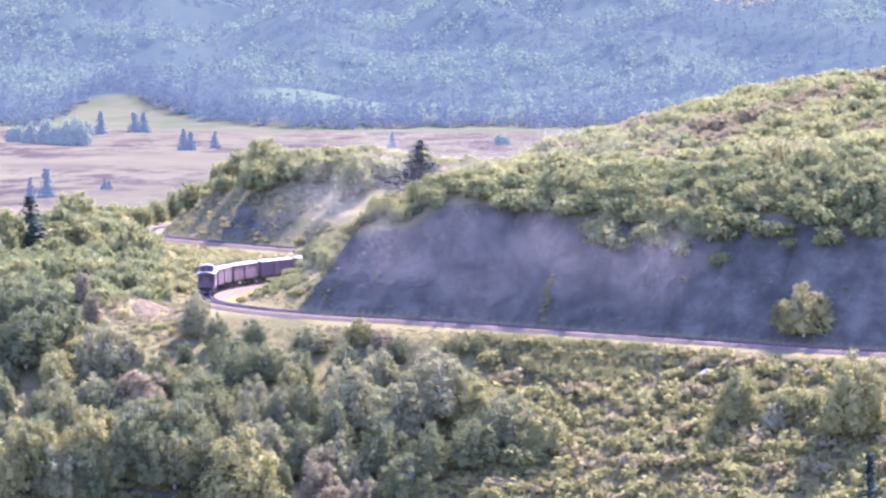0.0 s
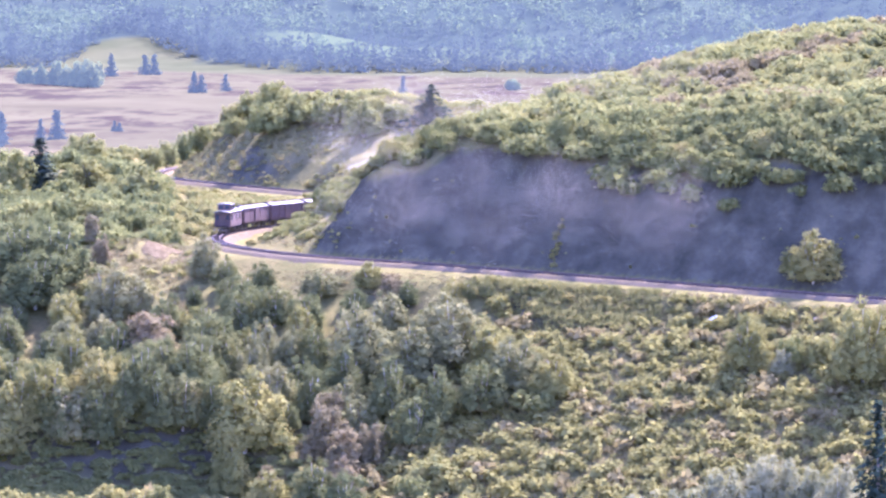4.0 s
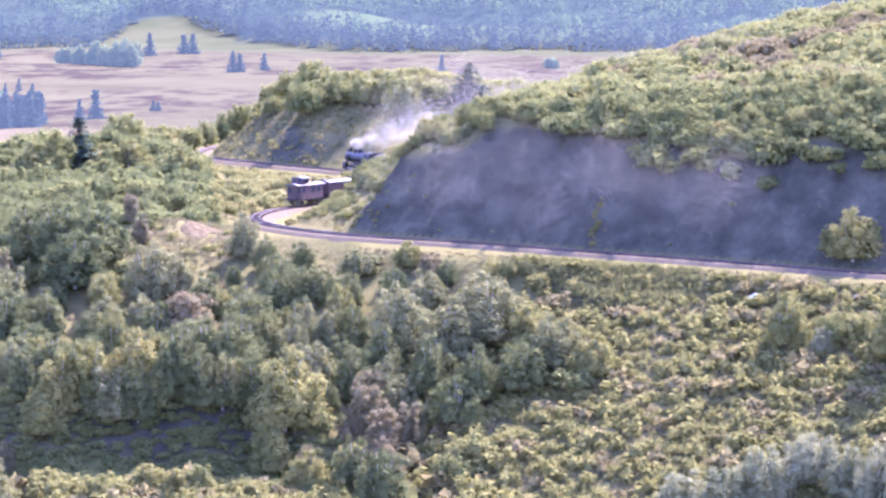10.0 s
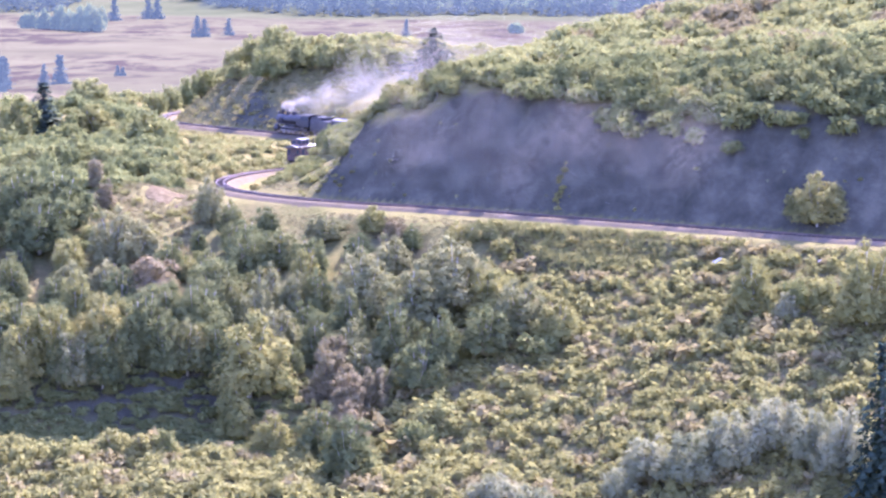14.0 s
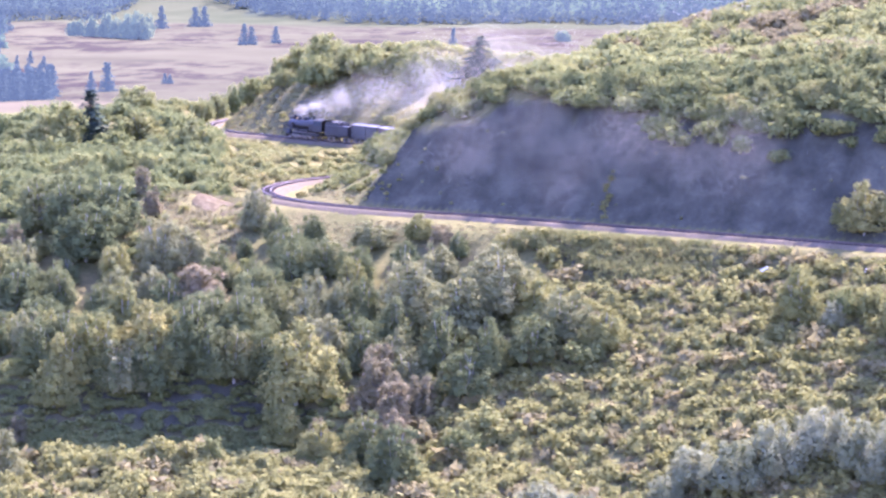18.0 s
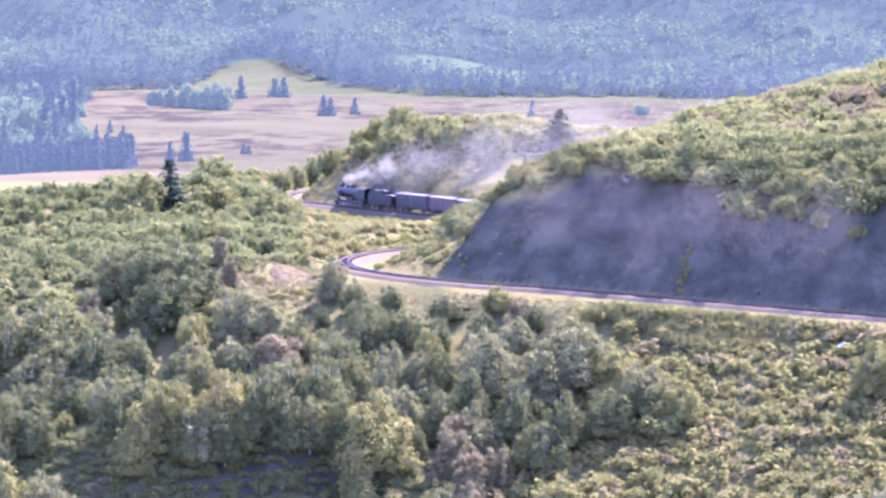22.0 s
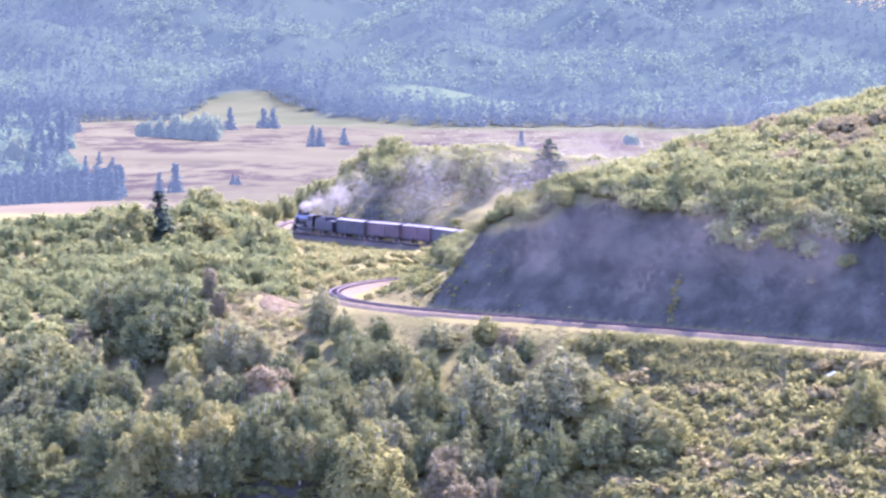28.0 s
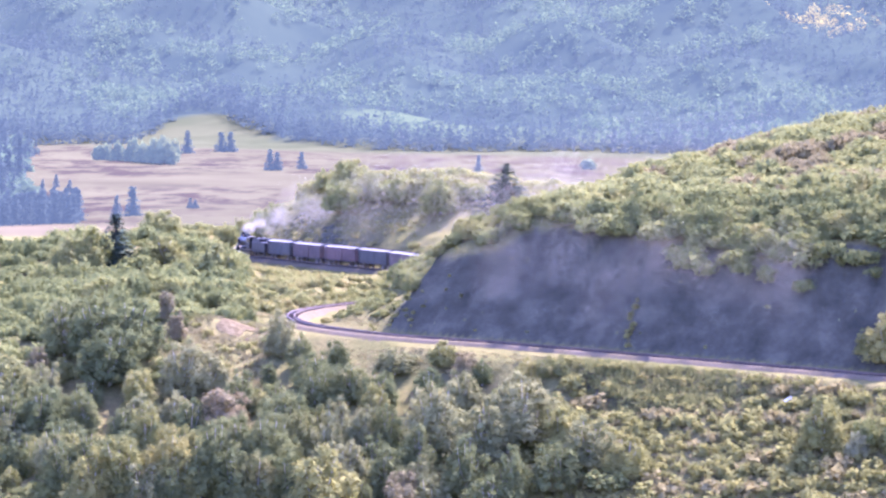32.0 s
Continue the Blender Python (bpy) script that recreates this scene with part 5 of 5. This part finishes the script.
def locomotive():
    e = tagged(new("steam_locomotive"), "black narrow-gauge steam locomotive under steam on the track", "locomotive")
    rod_y = [3.0, 1.65, 0.3, -1.05]
    part("frame", made((box, (-0.78, 0.6, 0.72), (0.12, 9.6, 0.45), 0.02), (box, (0.78, 0.6, 0.72), (0.12, 9.6, 0.45), 0.02), (box, (0, 0.6, 0.8), (1.4, 9.2, 0.2))), BLACK, e)
    part("boiler", made((rod, (0, -2.6, 2.35), (0, 3.3, 2.25), 0.92, 28, 0.82)), BLACK, e)
    part("firebox", made((box, (0, -2.2, 1.75), (1.75, 2.4, 1.3), 0.06)), BLACK, e)
    sm = part("smokebox", made((rod, (0, 3.3, 2.25), (0, 5.0, 2.25), 0.84, 28), (rod, (0, 5.0, 2.25), (0, 5.14, 2.25), 0.72, 28, 0.6)), SOOT, e, "grey smokebox")
    part("smokebox_door", made((rod, (0, 5.14, 2.25), (0, 5.24, 2.25), 0.5, 20, 0.42), (rod, (0, 5.24, 2.25), (0, 5.32, 2.25), 0.08, 10)), IRON, sm)
    part("smokestack", made((rod, (0, 4.2, 3.0), (0, 4.2, 3.65), 0.26, 18, 0.24), (rod, (0, 4.2, 3.65), (0, 4.2, 3.85), 0.30, 18, 0.33), (rod, (0, 4.2, 2.95), (0, 4.2, 3.08), 0.42, 18, 0.27)), BLACK, e)
    part("sand_dome", made((rod, (0, 2.5, 2.9), (0, 2.5, 3.45), 0.42, 18), (rod, (0, 2.5, 3.45), (0, 2.5, 3.62), 0.42, 18, 0.2)), BLACK, e)
    part("steam_dome", made((rod, (0, 0.7, 2.95), (0, 0.7, 3.5), 0.45, 18), (rod, (0, 0.7, 3.5), (0, 0.7, 3.7), 0.45, 18, 0.22)), BLACK, e)
    part("bell", made((rod, (0, 3.3, 3.12), (0, 3.3, 3.42), 0.2, 14, 0.1), (rod, (-0.25, 3.3, 3.05), (-0.25, 3.3, 3.5), 0.03, 6), (rod, (0.25, 3.3, 3.05), (0.25, 3.3, 3.5), 0.03, 6)), BRASS, e, "brass bell")
    hl = part("headlight", made((rod, (0, 5.0, 3.25), (0, 5.5, 3.25), 0.22, 16), (box, (0, 5.2, 3.05), (0.3, 0.4, 0.2))), BLACK, e)
    part("lens", made((rod, (0, 5.5, 3.25), (0, 5.52, 3.25), 0.18, 16)), LENS, hl)
    cab = part("cab", made((box, (-1.22, -4.1, 2.25), (0.06, 2.4, 1.9)), (box, (1.22, -4.1, 2.25), (0.06, 2.4, 1.9)), (box, (0, -2.93, 2.7), (2.44, 0.06, 1.0)), (box, (0, -4.1, 1.32), (2.44, 2.4, 0.08))), BLACK, e)
    for s in (-1, 1):
        for y in (-4.65, -3.6):
            part("window", made((box, (s * 1.255, y, 2.7), (0.03, 0.8, 0.75))), GLASS, cab)
        part("cylinder", made((rod, (s * 1.05, 3.8, 0.75), (s * 1.05, 4.8, 0.75), 0.36, 18), (rod, (s * 1.05, 3.85, 1.25), (s * 1.05, 4.75, 1.25), 0.22, 14)), BLACK, e)
        part("side_rod", made((box, (s * 1.18, 0.98, 0.45), (0.06, 4.4, 0.12), 0.02), (box, (s * 1.26, 2.6, 0.6), (0.05, 2.6, 0.10), 0.02)), TREAD, e, "bright steel rods")
        part("running_board", made((box, (s * 1.1, 0.6, 1.55), (0.36, 8.0, 0.06), 0.01), (rod, (s * 0.98, -2.8, 2.72), (s * 0.9, 4.9, 2.72), 0.022, 6)), IRON, e)
        part("air_tank", made((rod, (s * 1.1, -1.2, 1.28), (s * 1.1, 0.9, 1.28), 0.2, 12)), BLACK, e)
    part("air_pump", made((rod, (-1.0, 3.5, 1.6), (-1.0, 3.5, 2.6), 0.2, 12), (rod, (-1.0, 3.5, 1.9), (-1.0, 3.5, 2.2), 0.25, 12)), IRON, e)
    roof = bmesh.new()
    arc = [(1.36 * math.sin(a), 3.02 + 0.42 * math.cos(a)) for a in np.linspace(-1.4, 1.4, 13)]
    lo = [roof.verts.new((x, -5.5, z)) for x, z in arc]
    hi = [roof.verts.new((x, -2.8, z)) for x, z in arc]
    for i in range(12):
        roof.faces.new((lo[i], lo[i + 1], hi[i + 1], hi[i]))
    bmesh.ops.solidify(roof, geom=roof.faces[:], thickness=0.05)
    part("cab_roof", roof, ROOF, e, "weathered metal cab roof")
    part("pilot_beam", made((box, (0, 5.3, 0.85), (2.2, 0.25, 0.3), 0.02)), BLACK, e)
    part("pilot", made(*[(rod, (x, 5.4, 0.8), (x * 0.35, 6.15, 0.14), 0.035, 6) for x in np.linspace(-1.0, 1.0, 11)], (box, (0, 6.1, 0.14), (0.8, 0.1, 0.08)), (rod, (-1.0, 5.45, 0.16), (-0.35, 6.12, 0.12), 0.04, 6), (rod, (1.0, 5.45, 0.16), (0.35, 6.12, 0.12), 0.04, 6)), BLACK, e)
    for y in rod_y:
        w = piece("driving_wheelset", DRIVE_WHEELS, e, Matrix.Translation((0, y, 0.56)))
        ROLLING.append((w, 0.56))
    for y in (4.75, -2.6):
        w = piece("wheelset", SMALL_WHEELS, e, Matrix.Translation((0, y, 0.33)))
        ROLLING.append((w, 0.33))
    return e


def tender():
    t = tagged(new("tender"), "black tender with heaped coal behind the locomotive", "tender", "cars of the train")
    part("tank", made((box, (0, 0, 1.75), (2.4, 6.8, 1.7), 0.08)), BLACK, t)
    part("bunker", made((box, (-1.1, 1.2, 2.85), (0.06, 3.8, 0.55)), (box, (1.1, 1.2, 2.85), (0.06, 3.8, 0.55)), (box, (0, -0.7, 2.85), (2.2, 0.06, 0.55))), BLACK, t)
    coal, rng = bmesh.new(), random.Random(7)
    for i in range(60):
        y = rng.uniform(-0.5, 2.9)
        r = rng.uniform(0.18, 0.34)
        bmesh.ops.create_icosphere(coal, subdivisions=1, radius=r, matrix=Matrix.Translation((rng.uniform(-0.9, 0.9), y, 2.7 + rng.uniform(0, 0.4))))
    part("coal", coal, COAL, t, "heaped black coal")
    part("water_hatch", made((rod, (0, -2.4, 2.6), (0, -2.4, 2.8), 0.35, 14)), BLACK, t)
    part("underframe", made((box, (0, 0, 0.80), (2.0, 6.9, 0.22), 0.02)), IRON, t)
    for y in (-2.2, 2.2):
        truck(t, y)
    couplers(t, -3.7, 3.7)
    return t


# train order from the front: thing, its middle behind the pilot's tip, half of its wheel base
ENGINE = locomotive()
TRAIN = [(ENGINE, 6.2, 2.6), (tender(), 15.6, 2.2)]
_mid = 24.7
_dark, _red, _pale = boxcar("weathered grey boxcar with a pale metal roof", SLATE), boxcar("oxide red boxcar with a pale metal roof", OXIDE), boxcar("brown wooden boxcar with a pale metal roof", BROWN)
for _k, _src in enumerate((_dark, _pale, None, None, None, None, _red)):
    _car = _src if _src else copy_thing((_dark, _pale, _red)[_k % 3], Matrix.Identity(4))
    if not _src:
        ROLLING += [(o, 0.33) for o in _car.children_recursive if o.name.startswith("wheelset")]
    TRAIN.append((_car, _mid, 3.1))
    _mid += 9.85
CABOOSE = caboose()
TRAIN.append((CABOOSE, _mid - 0.3, 2.4))
LENGTH, SPEED = 97.5, 2.5


def pilot_at(t):
    return 93.5 + SPEED * t


def on_train(t, back, half):
    s = pilot_at(t) - back
    a, b = on_line(s - half), on_line(s + half)
    d = (b - a).normalized()
    m = Matrix.Translation((a + b) / 2)
    return m @ Matrix.Rotation(-math.atan2(d.x, d.y), 4, "Z") @ Matrix.Rotation(math.asin(d.z), 4, "X")




# ---- steam and smoke from the stack ----
def _smoke():
    m = bpy.data.materials.new("steam_and_smoke")
    m.use_nodes = True
    n, l = m.node_tree.nodes, m.node_tree.links
    n.remove(n["Principled BSDF"])
    c = ramp(n, l, grain(n, l, 0.5), [(0.3, (0.31, 0.29, 0.235)), (0.7, (0.44, 0.415, 0.345))])
    d, t, x = n.new("ShaderNodeBsdfDiffuse"), n.new("ShaderNodeBsdfTranslucent"), n.new("ShaderNodeMixShader")
    l.new(c, d.inputs[0])
    l.new(c, t.inputs[0])
    l.new(d.outputs[0], x.inputs[1])
    l.new(t.outputs[0], x.inputs[2])
    l.new(x.outputs[0], n["Material Output"].inputs[0])
    return m


SMOKE = _smoke()


def puff_mesh(seed, radius, flakes, size):
    """A puff of fine drifting flecks, thick inside and ragged outside."""
    rng = np.random.RandomState(seed)
    lobes = rng.normal(0, 0.42, (7, 3)) * radius
    which = rng.randint(0, 7, flakes)
    p = lobes[which] + rng.normal(0, 0.36, (flakes, 3)) * radius
    d = rng.normal(0, 1, (flakes, 3))
    return leaf_mesh("puff", leaves(rng, p, d, size), [SMOKE])


PUFFS = {}
for _c, (_r, _n) in enumerate(((0.7, 1100), (1.8, 1000), (3.8, 2300), (6.2, 4000))):
    PUFFS[_c] = [puff_mesh(60 + 10 * _c + v, _r, _n, (0.05, 0.048, 0.042, 0.038)[_c]) for v in range(3)]
PLUME = tagged(new("smoke_plume"), "pale steam and smoke trailing from the locomotive", "smoke", kind="stuff")
AGES = []
for _i in range(64):
    _age = 0.12 + 19.0 * (_i / 64) ** 1.4
    _c = 0 if _age < 0.9 else 1 if _age < 2.6 else 2 if _age < 6.0 else 3
    AGES.append((piece("puff", PUFFS[_c][_i % 3], PLUME), _age, _i))


def puff_at(t, age, i):
    """Where a puff of that age is: let go at the stack, then carried by the wind."""
    age = age * (1 + 0.006 * t)
    s = pilot_at(t - age) - 2.0
    p = on_line(s)
    r = random.Random(i)
    side = 0.12 + 0.52 * age
    x = p.x + 2.3 * age + r.uniform(-1, 1) * side
    y = p.y - 0.7 * age + r.uniform(-1, 1) * side
    z = p.z + 4.1 + 3.4 * (1 - math.exp(-age / 2.2)) + 0.2 * age + r.uniform(-1.1, 0.9) * side
    return Matrix.Translation((x, y, z)) @ Matrix.Rotation(i * 1.3 + 0.05 * t, 4, "Z")


# thin old smoke that hangs before the cut
HAZE = tagged(new("smoke_haze"), "thin old smoke hanging before the shaded cut", "smoke", kind="stuff")
VEIL = [puff_mesh(120 + v, 6.0, 30000, 0.022) for v in range(2)]
HANG = []
for _i, (_x, _y, _z) in enumerate(((-14, 561, 44), (-8, 555, 46), (-3, 551, 44), (3, 548, 47), (8, 545, 44), (14, 541, 46), (21, 537, 46), (28, 533, 45), (-15, 592, 53), (-8, 601, 55))):
    HANG.append((piece("puff", VEIL[_i % 2], HAZE), _x, _y, _z, _i))


# ---- bare earth bank beside the curve ----
def earth(n, l, b):
    c = ramp(n, l, grain(n, l, 1.1, 8.0, 0.7), [(0.32, (0.040, 0.032, 0.016)), (0.5, (0.080, 0.063, 0.034)), (0.68, (0.135, 0.112, 0.066))])
    l.new(c, b.inputs["Base Color"])
    bump(n, l, b, grain(n, l, 4.0), 0.8, 0.1)


EARTH = material("bare_earth", earth)


def drape(name, cx, cy, rx, ry, lift, mat, label, seed):
    """A patch of bare ground, a little proud of the grass round it."""
    verts, faces = [], []
    rings, sides = 8, 28
    xs, ys, hs = [cx], [cy], [lift]
    for r in range(1, rings + 1):
        for k in range(sides):
            a = 6.2832 * k / sides
            w = 1 + 0.22 * math.sin(3 * a + seed) + 0.15 * math.sin(5 * a + 2 * seed)
            xs.append(cx + rx * w * r / rings * math.cos(a))
            ys.append(cy + ry * w * r / rings * math.sin(a))
            hs.append(lift * (1 - (r / rings) ** 2) + 0.06 - (0.3 if r == rings else 0))
    z = ground_height(np.array(xs), np.array(ys)) + np.array(hs)
    verts = list(zip(xs, ys, z))
    for k in range(sides):
        faces.append((0, 1 + k, 1 + (k + 1) % sides))
        for r in range(rings - 1):
            a, b = 1 + r * sides, 1 + (r + 1) * sides
            faces.append((a + k, b + k, b + (k + 1) % sides, a + (k + 1) % sides))
    return tagged(new(name, mesh_of(name, verts, faces, mat)), label, "bank", kind="structure")


drape("earth_bank", -39.6, 573, 3.2, 6.0, 0.2, EARTH, "bare pinkish earth bank beside the curve", 1)
drape("earth_bank", -35.8, 567, 2.2, 2.4, 0.15, EARTH, "bare pinkish earth bank beside the curve", 4)


# ---- small things on the near slope ----
WHITE = plain("weathered_white_paint", (0.62, 0.60, 0.58), 0.7, 0, 0.15, 4)


def fallen_board(x, y, length, turn, tip):
    """A plank fallen on the scrub, on two short cross cleats."""
    b = tagged(new("fallen_board"), "weathered white board fallen on the scrub slope", "board", "fallen boards")
    part("plank", made((box, (0, 0, 0), (length, 0.32, 0.05), 0.008)), WHITE, b)
    for k in (-0.35, 0.35):
        part("cleat", made((box, (k * length, 0, -0.05), (0.08, 0.30, 0.05))), TIE, b)
    z = float(ground_height(np.array([x]), np.array([y]))[0])
    b.matrix_basis = Matrix.Translation((x, y, z + 0.45)) @ Matrix.Rotation(turn, 4, "Z") @ Matrix.Rotation(-tip, 4, "Y") @ Matrix.Rotation(0.9, 4, "X")
    part("post", made((rod, (-0.4 * length, 0.05, -1.5), (-0.4 * length, 0.0, -0.03), 0.05, 8)), TIE, b)


fallen_board(32.0, 517.5, 1.5, 0.25, 0.5)
fallen_board(44.6, 513.5, 0.8, -0.2, 0.25)


def footpath():
    """A trodden line that drops from the bank across the slope."""
    pts = []
    for (ax, ay), (bx, by) in zip(WAY, WAY[1:]):
        for k in range(6):
            pts.append((ax + (bx - ax) * k / 6, ay + (by - ay) * k / 6))
    verts, faces = [], []
    for i, (x, y) in enumerate(pts):
        ax, ay = pts[max(0, i - 3)]
        bx, by = pts[min(len(pts) - 1, i + 3)]
        n = math.hypot(bx - ax, by - ay)
        nx, ny = -(by - ay) / n, (bx - ax) / n
        for o, h in ((-0.5, -0.08), (-0.3, 0.03), (0.3, 0.04), (0.5, -0.08)):
            px, py = x + nx * o, y + ny * o
            verts.append((px, py, float(ground_height(np.array([px]), np.array([py]))[0]) + h))
    for i in range(len(pts) - 1):
        for j in range(3):
            faces.append((i * 4 + j, i * 4 + j + 1, i * 4 + j + 5, i * 4 + j + 4))
    tagged(new("footpath", mesh_of("footpath", verts, faces, GROUND)), "faint trodden path across the grassy slope", "path", kind="structure")


footpath()


lay_ties()


# ---- what moves ----
def motions():
    times = [0.5 * k for k in range(65)]
    for ob, back, half in TRAIN:
        walk(ob, [(t, on_train(t, back, half)) for t in times])
    for ob, r in ROLLING:
        base = ob.matrix_basis.translation.copy()
        step = 0.4 if r > 0.5 else 0.2
        walk(ob, [(step * k, Matrix.Translation(base) @ Matrix.Rotation(-SPEED * step * k / r, 4, "X")) for k in range(int(32 / step) + 1)])
    for ob, age, i in AGES:
        walk(ob, [(t, puff_at(t, age, i)) for t in times[::2]])
    for ob, x, y, z, i in HANG:
        walk(ob, [(t, Matrix.Translation((x + (0.4 if y > 570 else 0.12) * t, y + 0.05 * t, z + 0.06 * t)) @ Matrix.Rotation(i + 0.01 * t, 4, "Z")) for t in (0, 8, 16, 24, 32)])


motions()
